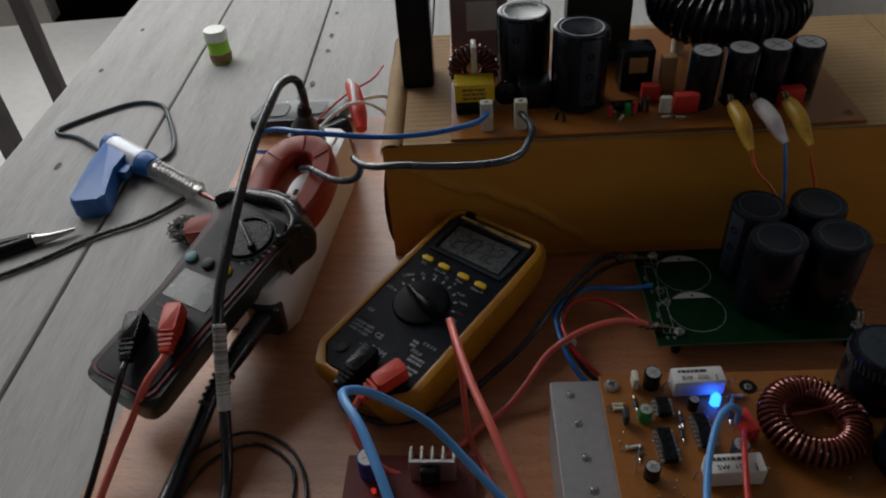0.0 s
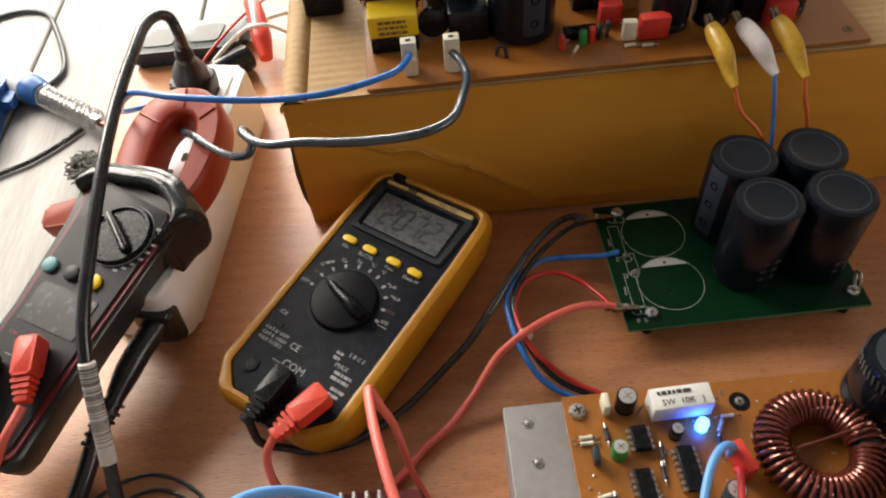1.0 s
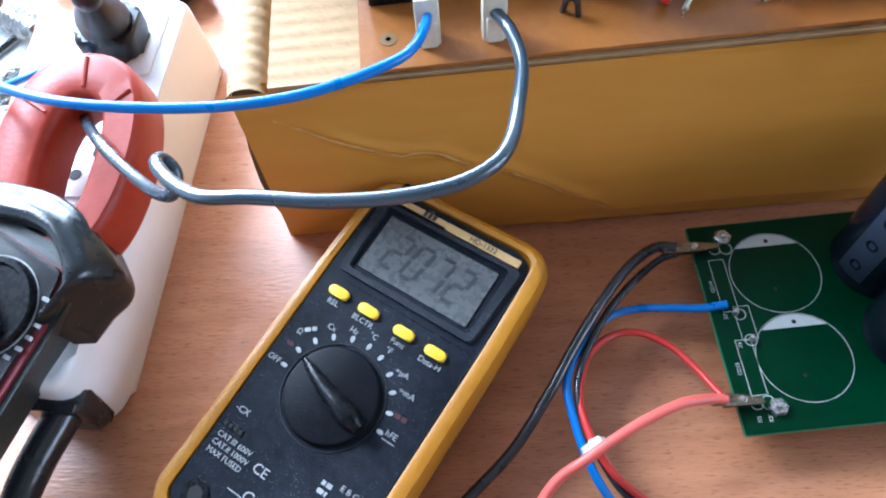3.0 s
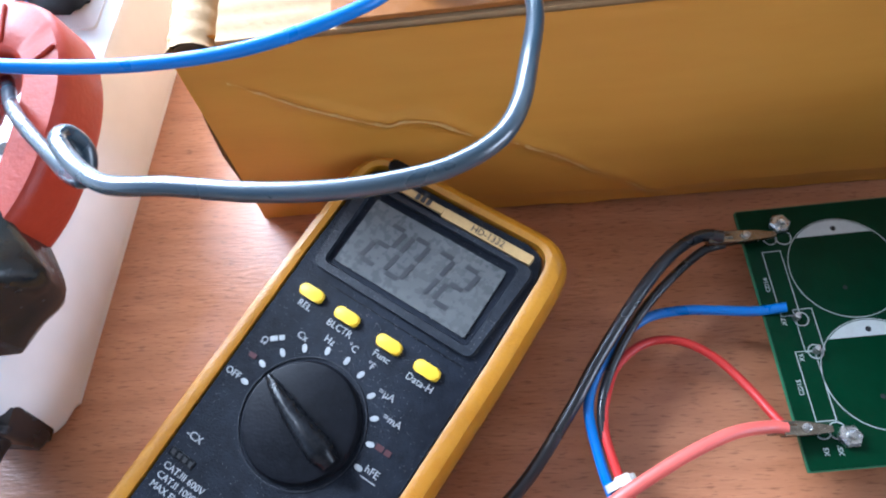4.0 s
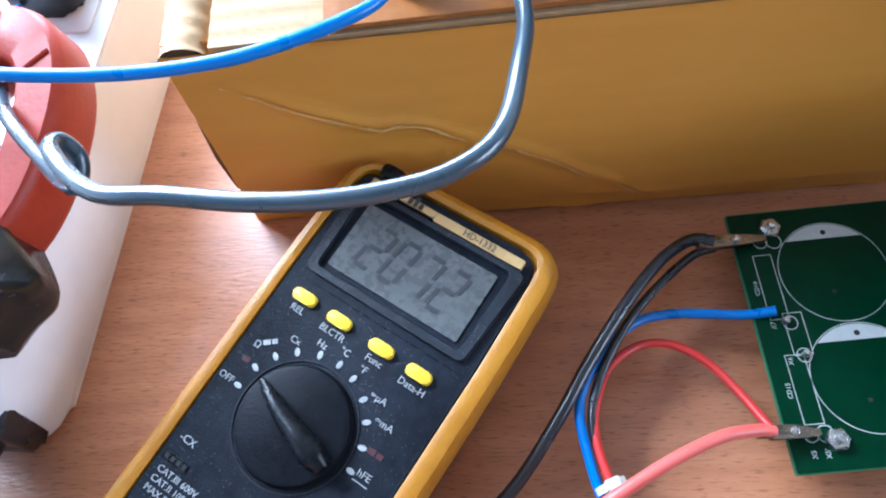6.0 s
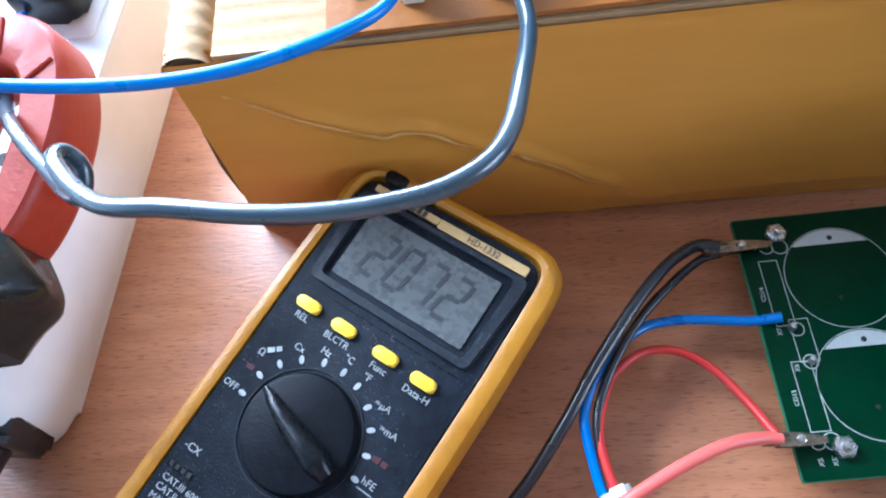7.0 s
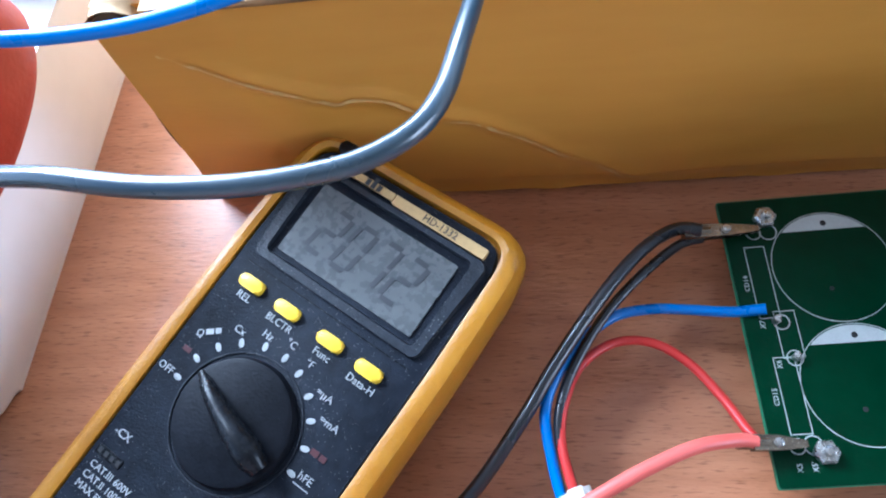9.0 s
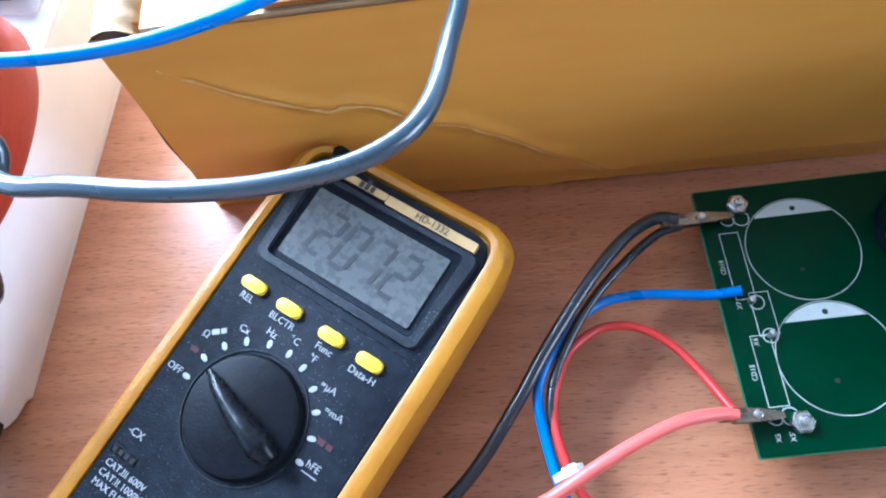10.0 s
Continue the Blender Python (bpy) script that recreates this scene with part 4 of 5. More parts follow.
lever = prism(rounded([(-0.0570, -0.0085), (-0.034, 0.004), (-0.034, 0.026), (-0.0625, 0.004)], 0.003, 4), -0.022, -0.010, 0.002, 2)
part("lever", lever, M_JAW, clamp, "red opening lever")
dial = part("dial", lathe([(0.0165, 0.001), (0.0168, 0.003), (0.0160, 0.0045), (0.0145, 0.0045), (0.0138, 0.003), (0.00002, 0.003)], 48), M_GLOSS, clamp, "black rotary dial with a raised rim")
part("dial_bar", prism(rounded([(-0.0024, -0.0136), (0.0024, -0.0136), (0.0018, 0.0136), (-0.0018, 0.0136)], 0.0017), 0.003, 0.0075, 0.0014, 2, m=pose(0, 0, 0, 0, 0, 56)), M_GLOSS, dial)
# highlight on the bar's ridge, drawn as a thin pale strip
part("dial_bar_highlight", box(-0.0004, 0.0004, -0.0125, 0.0125, 0.0075, 0.0077, m=pose(0, 0, 0, 0, 0, 56)), M_LCD, dial, "pale painted highlight along the dial bar")
part("dial_ring", ring(0.0172, 0.0005, 0.0014, 48), M_PRINT, clamp, "thin pale ring round the dial")
for k in range(8):
    a = -62 + 13 * k
    part("range_mark", box(-0.0014, 0.0014, -0.0007, 0.0007, 0.0012, 0.0014, m=pose(0, 0, 0, 0, 0, a) @ pose(0.0195, 0, 0, 0, 0, -a)), M_PRINT, clamp)
for u, v, mm, lb in ((-0.0245, -0.0265, M_CYAN, "teal button"), (0.0035, -0.0265, M_PAD, "yellow button"), (-0.0105, -0.0265, M_CLAMPFACE, "")):
    part("button", cyl(0.0041, 0.0008, 0.0034, 20, 0.0009, m=pose(u, v, 0)), mm, clamp, lb)
part("screen", prism(rect(-0.0225, 0.0125, -0.0555, -0.0345, 0.001), 0.001, 0.0017, 0.0003, 1), M_LCD2, clamp, "blank grey screen")
part("screen_mark", box(0.0132, 0.0138, -0.052, -0.043, 0.0012, 0.0016), M_PRINT, clamp)
for u, v in ((-0.0155, -0.080), (0.0020, -0.066)):
    part("jack", lathe([(0.0028, 0.0005), (0.0028, 0.002), (0.0046, 0.002), (0.0046, 0.0)], 20, m=pose(u, v, 0)), M_GLOSS, clamp)
# pale bar paints the edge reflection of the black plug here too
part("panel_line_and_glint", box(-0.016, -0.007, -0.0718, -0.0715, 0.0012, 0.0014), M_PRINT, clamp)
part("lettering", bars(-0.018, -0.062, 0.0012, 1, 0.003, 0.006, 0.0016, 0, 31), M_MAROON, clamp)
banana_plug("test_plug", CM @ pose(0.0020, -0.066, 0.0026), 30, M_REDP, "red right-angle test plug pushed into the clamp meter")
banana_plug("test_plug", CM @ pose(-0.0155, -0.080, 0.0026), 30, M_GLOSS, "black right-angle test plug pushed into the clamp meter")


def wire(name, points, r, material, label, category="wire", n=10, step=8, group=""):
    bm = tube(points, r, n, step)
    ob = part(name, bm, material)
    return tagged(ob, label, category, group)


def at(m, *p):
    return tuple(m @ Vector(p))


# thick cord from the plug, over the clamp meter, with its paper label
cord = thing("labelled_cable", Matrix(), "thick black power cord with a printed paper sleeve", "power cord")
part("cord", tube([(-0.0478, 0.5560, 0.086), (-0.0475, 0.5545, 0.099), (-0.0500, 0.5580, 0.1060), (-0.0550, 0.5555, 0.1100), (-0.0603, 0.5430, 0.1120), (-0.0630, 0.5235, 0.1120), (-0.0670, 0.4995, 0.1100), (-0.0702, 0.4780, 0.1070), (-0.0735, 0.450, 0.1020), (-0.0790, 0.410, 0.0890), (-0.0838, 0.375, 0.0735), (-0.0845, 0.350, 0.0520),
                   (-0.0845, 0.332, 0.0300), (-0.0850, 0.310, 0.0080), (-0.0840, 0.280, 0.0042), (-0.080, 0.22, 0.0042), (-0.07, 0.10, 0.0042)], 0.0031, 14), M_BLACKW, cord)
sl = tube([(-0.0832, 0.3615, 0.0665), (-0.0840, 0.350, 0.0520), (-0.0845, 0.332, 0.0300)], 0.0037, 16, 8)
sleeve = part("paper_sleeve", sl, M_BARCODE, cord, "white paper sleeve with printed bars")
cl = spline([(-0.0832, 0.3615, 0.0665), (-0.0840, 0.350, 0.0520), (-0.0845, 0.332, 0.0300)], 40)
rnd = random.Random(9)
bar_mesh = None
for i in range(4, 70):
    if rnd.random() < 0.55:
        turn = (cl[i + 1] - cl[i]).normalized().to_track_quat("Z", "Y").to_matrix().to_4x4()
        if bar_mesh is None:
            bar = part("printed_bar", lathe([(0.0036, -0.00018), (0.00382, -0.00013), (0.00382, 0.00013), (0.0036, 0.00018)], 14), M_INK, sleeve)
            bar_mesh = bar.data
        else:
            bar = new("printed_bar", bar_mesh)
            bar.parent = sleeve
        bar.matrix_basis = Matrix.Translation(cl[i]) @ turn

# strip's own cable at its near end
feed = thing("strip_cable", Matrix(), "black moulded cable leaving the power strip", "cable")
part("inlet", prism(rect(-0.011, 0.011, -0.005, 0.006, 0.003), 0.005, 0.028, 0.003, 3, m=pose(-0.0737, 0.4150, 0, 0, 0, -11.5)), M_BLACKW, feed)
part("grip", tube([(-0.0748, 0.413, 0.018), (-0.0842, 0.394, 0.018), (-0.0930, 0.375, 0.015)], 0.0069, 16, 6, ends=((0, 1.0), (0.7, 0.95), (1, 0.7))), M_BLACKW, feed)
for i in range(6):
    q = Vector((-0.094, 0.371, 0.016)).lerp(Vector((-0.104, 0.353, 0.010)), i / 5)
    part("rib", lathe([(0.004, -0.0011), (0.0068 - i * 0.0004, -0.0008), (0.0068 - i * 0.0004, 0.0008), (0.004, 0.0011)], 16, m=Matrix.Translation(q) @ Vector((-0.010, -0.018, -0.006)).to_track_quat("Z", "Y").to_matrix().to_4x4()), M_BLACKW, feed)
part("cable", tube([(-0.092, 0.375, 0.016), (-0.100, 0.360, 0.012), (-0.106, 0.342, 0.006), (-0.111, 0.320, 0.0048), (-0.118, 0.28, 0.0048), (-0.125, 0.20, 0.0048)], 0.0046, 14), M_BLACKW, feed)

# mains wires from the amplifier board through the clamp
wire("blue_wire", [(0.0780, 0.4905, 0.1075), (0.0755, 0.480, 0.1115), (0.070, 0.470, 0.1140), (0.061, 0.4645, 0.1150), (0.047, 0.4600, 0.1155), (0.033, 0.4575, 0.1160), (0.015, 0.4580, 0.1160), (-0.003, 0.4600, 0.1170), (-0.022, 0.4640, 0.1180), (-0.040, 0.4720, 0.1165), (-0.062, 0.4890, 0.1090),
                   (-0.082, 0.515, 0.080), (-0.078, 0.545, 0.058), (-0.062, 0.560, 0.0490)], 0.00165, M_BLUEW, "blue insulated wire looping over the red jaws")
wire("black_wire", [(0.0998, 0.4890, 0.1065), (0.1030, 0.480, 0.1060), (0.1030, 0.463, 0.1085), (0.0975, 0.443, 0.1145), (0.0930, 0.4300, 0.1172), (0.0872, 0.4220, 0.1185), (0.0775, 0.4172, 0.1190), (0.0660, 0.4155, 0.1195), (0.0535, 0.4157, 0.1198), (0.0385, 0.4185, 0.1192), (0.0220, 0.4238, 0.1178),
                    (0.0080, 0.4285, 0.1150), (-0.0010, 0.4370, 0.1120), (-0.0060, 0.4450, 0.1110), (-0.0055, 0.4490, 0.1080), (-0.0030, 0.4460, 0.1045), (-0.0055, 0.4420, 0.1000), (-0.0135, 0.4490, 0.0930), (-0.0230, 0.4610, 0.0865), (-0.0325, 0.4735, 0.0830), (-0.0400, 0.4850, 0.0800), (-0.0490, 0.5010, 0.0700), (-0.060, 0.525, 0.058), (-0.060, 0.545, 0.0490)],
     0.00212, M_GREYW, "dark slate insulated wire bent through the clamp jaws", n=14)


# ---- leads to the capacitor board ----
G1 = (0.1560, 0.4390, 0.0215)
wire("black_lead", [at(mw, 0.0008, -0.0705, FACE + 0.0065), (-0.020, 0.3355, 0.018), (-0.010, 0.3362, 0.006), (0.003, 0.3340, 0.003), (0.024, 0.3362, 0.003), (0.048, 0.3478, 0.004), (0.067, 0.3608, 0.008), (0.0850, 0.3728, 0.015), (0.1010, 0.3890, 0.0205), (0.1135, 0.4040, 0.0225), (0.1285, 0.4200, 0.0240), (0.1400, 0.4305, 0.0240), (0.1485, 0.4362, 0.0230), G1, (0.162, 0.4375, 0.0215)],
     0.0020, M_BLACKW, "black test lead clipped to the green board", "test lead")
wire("black_lead", [(0.163, 0.4365, 0.0180), (0.1560, 0.4355, 0.0175), (0.1450, 0.4288, 0.0185), (0.1332, 0.4198, 0.0185), (0.1242, 0.4105, 0.0185), (0.1155, 0.3985, 0.0185), (0.1110, 0.3870, 0.0185), (0.1115, 0.3750, 0.0175), (0.1140, 0.3650, 0.0150), (0.1200, 0.3530, 0.0100), (0.1320, 0.3425, 0.005), (0.152, 0.332, 0.0035), (0.175, 0.322, 0.003)],
     0.0015, M_BLACKW, "black wire clipped to the green board", "wire")
wire("blue_wire", [(0.1750, 0.4122, 0.0178), (0.166, 0.4135, 0.0150), (0.155, 0.4165, 0.0130), (0.1445, 0.4182, 0.0130), (0.1330, 0.4170, 0.0145), (0.1222, 0.4105, 0.0165), (0.1135, 0.4015, 0.0180), (0.1080, 0.3910, 0.0185), (0.1078, 0.3775, 0.0180), (0.1090, 0.3665, 0.0170), (0.1120, 0.3560, 0.0140), (0.1180, 0.3465, 0.0095), (0.1290, 0.3385, 0.0055), (0.1420, 0.3330, 0.0035), (0.160, 0.3240, 0.0030), (0.18, 0.318, 0.003)],
     0.0016, M_BLUEW, "blue wire running under the inverter board")
wire("red_wire", [(0.1640, 0.3760, 0.0190), (0.1615, 0.3785, 0.0170), (0.1575, 0.3900, 0.0135), (0.1515, 0.4012, 0.0115), (0.1425, 0.4085, 0.0115), (0.1315, 0.4095, 0.0130), (0.1205, 0.4035, 0.0160), (0.1145, 0.3945, 0.0180), (0.1112, 0.3845, 0.0185), (0.1115, 0.3735, 0.0190), (0.1135, 0.3650, 0.0185), (0.1190, 0.3560, 0.0150), (0.1310, 0.3455, 0.0085), (0.147, 0.335, 0.006), (0.165, 0.326, 0.005)],
     0.0014, M_REDW, "thin red wire running under the inverter board")
wire("red_lead", [(0.1612, 0.3760, 0.0203), (0.1560, 0.3768, 0.0218), (0.1445, 0.3760, 0.0260), (0.1310, 0.3722, 0.0285), (0.1185, 0.3675, 0.0290), (0.1065, 0.3625, 0.0265), (0.0955, 0.3580, 0.0190), (0.0810, 0.3440, 0.0105), (0.0680, 0.3340, 0.0045), (0.0545, 0.3255, 0.0033), (0.0410, 0.3130, 0.0038), (0.022, 0.3000, 0.0040), (0.003, 0.300, 0.006), (-0.012, 0.312, 0.015), (-0.0155, 0.324, 0.025), at(mw, 0.0150, -0.0690, FACE + 0.0065)],
     0.0019, M_SALMON, "faded red test lead clipped to the green board", "test lead", n=12)
tie = thing("cable_tie", pose(0.1122, 0.3685, 0.0178, 0, 90, 105), "pale plastic tie round the wires", "cable tie")
part("loop", lathe([(0.0042, -0.0011), (0.0048, -0.0011), (0.0048, 0.0011), (0.0042, 0.0011)], 16), M_CLEAR, tie)
part("head", box(-0.0062, -0.0040, -0.0022, 0.0022, -0.0016, 0.0016, 0.0004, 1), M_CLEAR, tie)


def crocodile(name, tip, tail, label):
    """A bare toothed clip."""
    tip, tail = Vector(tip), Vector(tail)
    d = tip - tail
    th = thing(name, Matrix.Translation(tail) @ d.to_track_quat("X", "Z").to_matrix().to_4x4(), label, "crocodile clip", "bare crocodile clips")
    L = d.length
    for s in (1, -1):
        bm = prism([(0, -0.0021), (L * 0.5, -0.0019), (L, -0.0009), (L, 0.0009), (L * 0.5, 0.0019), (0, 0.0021)], -0.0004, 0.0004, m=pose(0, 0, s * 0.0013, 0, s * 3, 0))
        part("jaw", bm, M_CLIPMETAL, th)
    part("barrel", tube([(-0.004, 0, 0), (0.001, 0, 0), (0.004, 0, 0)], 0.0019, 12, 3), M_CLIPMETAL, th)
    part("pivot", cyl(0.0012, -0.0026, 0.0026, 12, 0.0003, m=pose(L * 0.45, 0, 0)), M_STEEL, th)
    part("spring", tube([(L * 0.36, 0.0012 * math.cos(k), 0.0012 * math.sin(k)) for k in np.linspace(0, 9, 16)], 0.0003, 5, 2), M_GLOSS, th)
    return th


crocodile("crocodile_clip", at(bw, 0.0092, 0.0735, PT + 0.0030), (0.1610, 0.4375, 0.0200), "nickel crocodile clip with a black lead")
crocodile("crocodile_clip", at(bw, 0.0082, 0.0106, PT + 0.0030), (0.1600, 0.3760, 0.0200), "nickel crocodile clip with a red lead")


# ---- small electronic parts ----
def resistor(bm_parent, x, y, z, rz, length=0.0065, material=None, r=0.0012):
    m = pose(x, y, z, 0, 0, rz)
    ob = part("resistor", tube([(-length / 2, 0, r), (-length * 0.3, 0, r), (length * 0.3, 0, r), (length / 2, 0, r)], r, 10, 3, ends=((0, 0.9), (0.15, 1.1), (0.3, 0.85), (0.7, 0.85), (0.85, 1.1), (1, 0.9))), material or M_NYLON, bm_parent, m=m)
    part("lead", tube([(-length, 0, 0), (-length * 0.9, 0, r), (0, 0, r), (length * 0.9, 0, r), (length, 0, 0)], 0.0003, 6, 3), M_STEEL, ob)
    return ob


PINS = {}


def chip(parent, x, y, z, rz, pins, width=0.0064):
    L = pins * 0.00254
    m = pose(x, y, z, 0, 0, rz)
    ob = part("chip", prism(rect(-width / 2, width / 2, -L / 2, L / 2, 0.0003, 1), 0.001, 0.0046, 0.0004, 1), M_GLOSS, parent, "black chip with metal pins", m=m)
    for i in range(pins):
        for s in (-1, 1):
            m = pose(s * (width / 2 + 0.0007), (i - (pins - 1) / 2) * 0.00254, 0, 0, 0, 90 - 90 * s)
            if "pin" in PINS:
                leg = new("pin", PINS["pin"])
                leg.parent, leg.matrix_basis = ob, m
            else:
                pb = box(-0.0008, 0.0008, -0.0007, 0.0007, 0.0022, 0.0027)
                box(0.0004, 0.0008, -0.0005, 0.0005, 0.0, 0.0025, bm=pb)
                PINS["pin"] = part("pin", pb, M_STEEL, ob, m=m).data
    part("dimple", cyl(0.0007, 0.0046, 0.00468, 10, m=pose(0, L / 2 - 0.0015, 0)), M_METER, ob)
    return ob


def can(parent, x, y, z, r, h, sleeve=None, top=None, name="capacitor", label=""):
    m = pose(x, y, z)
    ob = part(name, lathe([(r * 0.9, 0), (r, r * 0.1), (r, r * 0.35), (r * 0.94, r * 0.5), (r, r * 0.65), (r, h - r * 0.12), (r * 0.94, h), (r * 0.86, h - 0.0001)], 28), sleeve or M_CAP, parent, label, m=m)
    part("top", lathe([(r * 0.85, h - 0.0012), (r * 0.85, h - 0.0001), (0.00002, h)], 24), top or M_ALU, ob)
    cross = bmesh.new()
    for a in (0, 90):
        box(-r * 0.55, r * 0.55, -r * 0.025, r * 0.025, h, h + 0.0001, bm=cross, m=pose(0, 0, 0, 0, 0, a + 30))
    part("vent_score", cross, M_CAPTOP, ob)
    return ob


def block(parent, name, x0, x1, y0, y1, z0, z1, material, bevel=0.0008, label="", smooth=True):
    return part(name, box(x0, x1, y0, y1, z0, z1, bevel, 2), material, parent, label)


def screw(parent, x, y, z, r=0.0035):
    s = part("screw", lathe([(r, 0), (r, 0.0008), (r * 0.8, 0.002), (r * 0.3, 0.0024)], 20, m=pose(x, y, z)), M_STEEL, parent, "steel screw head")
    c = bmesh.new()
    for a in (20, 110):
        box(-r * 0.5, r * 0.5, -r * 0.1, r * 0.1, 0.0021, 0.0025, bm=c, m=pose(x, y, z, 0, 0, a))
    part("slot", c, M_DARKSLOT, s)
    return s


def wound_toroid(parent, m, R, r, turns, wire_r, material, core, name="inductor", label=""):
    """A core ring and its single layer of windings."""
    base = part(name, moved(tor(R, r * 0.86, 40, 14), m), core, parent, label)
    pts = []
    per = 12
    for i in range(turns * per + 1):
        a = 2 * math.pi * i / (turns * per) * 0.985
        b = 2 * math.pi * i / per
        rr = R + (r + 0.0001) * math.cos(b) * 1.05
        pts.append((rr * math.cos(a), rr * math.sin(a), r * 1.02 * math.sin(b)))
    part("winding", moved(tube(pts, wire_r, 7, 0), m), material, base)
    return base


def tor(R, r, n=40, k=12):
    own = bmesh.new()
    rows = [[own.verts.new(((R + r * math.cos(2 * math.pi * j / k)) * math.cos(2 * math.pi * i / n), (R + r * math.cos(2 * math.pi * j / k)) * math.sin(2 * math.pi * i / n), r * math.sin(2 * math.pi * j / k))) for j in range(k)] for i in range(n)]
    for i in range(n):
        for j in range(k):
            own.faces.new((rows[i][j], rows[(i + 1) % n][j], rows[(i + 1) % n][(j + 1) % k], rows[i][(j + 1) % k]))
    return own


def trimmer(parent, x, y, z, sx, sy, sz, material, name="film_capacitor", label="", rz=0):
    return part(name, box(-sx / 2, sx / 2, -sy / 2, sy / 2, 0.0008, sz, 0.0007, 2), material, parent, label, m=pose(x, y, z, 0, 0, rz))


# ---- inverter board on its heat sink ----
DM = pose(0.1150, 0.3150, 0, 0, 0, -4.5)
sink = thing("heat_sink", DM, "raw grey aluminium heat sink under the inverter board", "heat sink")
part("plate", prism(rect(-0.0245, 0.175, -0.150, 0.0005, 0.0008, 2), 0.0425, 0.0480, 0.0004, 1), M_SINK, sink)
for i in range(9):
    x = -0.0225 + i * 0.0240
    part("fin", box(x - 0.0012, x + 0.0012, -0.148, -0.0015, 0.0, 0.0423, 0.0004, 1), M_SINK, sink)
for x, y in ((-0.0150, -0.0080), (-0.0135, -0.0255), (-0.012, -0.045), (-0.0105, -0.062)):
    h = part("hole", lathe([(0.0016, 0.0480), (0.0016, 0.0484), (0.0024, 0.0484), (0.0024, 0.0480)], 16, m=pose(x, y, 0)), M_STEEL, sink)
    part("rivet", lathe([(0.0015, 0.0479), (0.0014, 0.0488), (0.0005, 0.0491)], 12, m=pose(x, y, 0)), M_STEEL, sink)
inv = thing("inverter_board", DM, "tan phenolic circuit board crowded with chips, coils and capacitors", "circuit board")
IZ = 0.0530
part("board", prism(rect(0, 0.165, -0.145, 0, 0.0006, 2), 0.0510, IZ, 0.0002, 1), M_PHEN, inv)
for x, y in ((0.0055, -0.0075), (0.158, -0.0075), (0.0055, -0.138), (0.158, -0.138)):
    part("spacer", cyl(0.003, 0.0482, 0.0510, 12, m=pose(x, y, 0)), M_STEEL, inv)
screw(inv, 0.0055, -0.0075, IZ, 0.0037)
part("pad", lathe([(0.0024, IZ), (0.0024, IZ + 0.0003), (0.0042, IZ + 0.0003), (0.0042, IZ)], 20, m=pose(0.0722, -0.0098, 0)), M_GLOSS, inv)
screw(inv, 0.0722, -0.0098, IZ - 0.0016, 0.0023)


def cement(parent, x, y, rz, lines):
    ob = part("cement_resistor", box(-0.0125, 0.0125, -0.005, 0.005, 0.001, 0.0115, 0.0009, 2), M_WHITE, parent, "white ceramic power resistor", m=pose(x, y, IZ, 0, 0, rz))
    part("bars", bars(-0.001, 0.0021, 0.0116, 1, 0.002, 0.017, 0.0016, 0, 4), M_INK, ob)
    text("lettering", lines, 0.0036, 0.0, -0.0022, 0.0117, ob, M_INK)
    part("lead", tube([(-0.0165, 0, 0), (-0.0155, 0, 0.006), (-0.0125, 0, 0.006)], 0.0004, 6, 3), M_STEEL, ob)
    part("lead", tube([(0.0165, 0, 0), (0.0155, 0, 0.006), (0.0125, 0, 0.006)], 0.0004, 6, 3), M_STEEL, ob)
    return ob


cement(inv, 0.0460, -0.0105, 2, "5W  10K   J")
cement(inv, 0.0500, -0.0600, 2, "5W  10K   J")
can(inv, 0.0250, -0.0075, IZ, 0.0042, 0.0105)
trimmer(inv, 0.0165, -0.0075, IZ, 0.0030, 0.0070, 0.0085, M_NYLON, label="ivory film capacitor")
chip(inv, 0.0275, -0.0228, IZ, 2, 4)
chip(inv, 0.0248, -0.0445, IZ, 2, 7)
chip(inv, 0.0432, -0.0368, IZ, 2, 7)
can(inv, 0.0180, -0.0275, IZ, 0.0033, 0.0080, M_GREENCAP, label="green capacitor with a silver top")
can(inv, 0.0420, -0.0220, IZ, 0.0026, 0.0075)
can(inv, 0.0562, -0.0490, IZ, 0.0040, 0.0095, M_CAPTOP)
can(inv, 0.0150, -0.0590, IZ, 0.0036, 0.0085)
trimmer(inv, 0.0085, -0.0290, IZ, 0.0026, 0.0060, 0.0075, M_CAPTOP, label="grey film capacitor")
trimmer(inv, 0.0625, -0.0370, IZ, 0.0048, 0.0130, 0.0115, M_REDCAP, "red_capacitor", "red film capacitor", 14)
led = part("led", lathe([(0.0024, 0.0), (0.0024, 0.0040), (0.0021, 0.0055), (0.0014, 0.0066), (0.0002, 0.0070)], 18, m=pose(0.0530, -0.0200, IZ + 0.001)), M_LED, inv, "glowing blue light-emitting diode")
for x, y, rz in ((0.0150, -0.0190, 90), (0.0065, -0.0195, 0), (0.0065, -0.0220, 0), (0.0585, -0.0270, 75), (0.0610, -0.0200, 60), (0.0120, -0.0470, 80), (0.0335, -0.0370, 88), (0.0350, -0.0290, 88), (0.0090, -0.0440, 10), (0.0650, -0.0160, 0)):
    resistor(inv, x, y, IZ, rz, 0.0052, M_CAPTOP if rz > 60 else M_NYLON, 0.0010)
part("bare_loop", tube([(0.0085, -0.0570, IZ), (0.0090, -0.0540, IZ + 0.006), (0.0115, -0.0510, IZ + 0.0075), (0.0150, -0.0500, IZ + 0.002)], 0.0004, 6, 4), M_STEEL, inv)
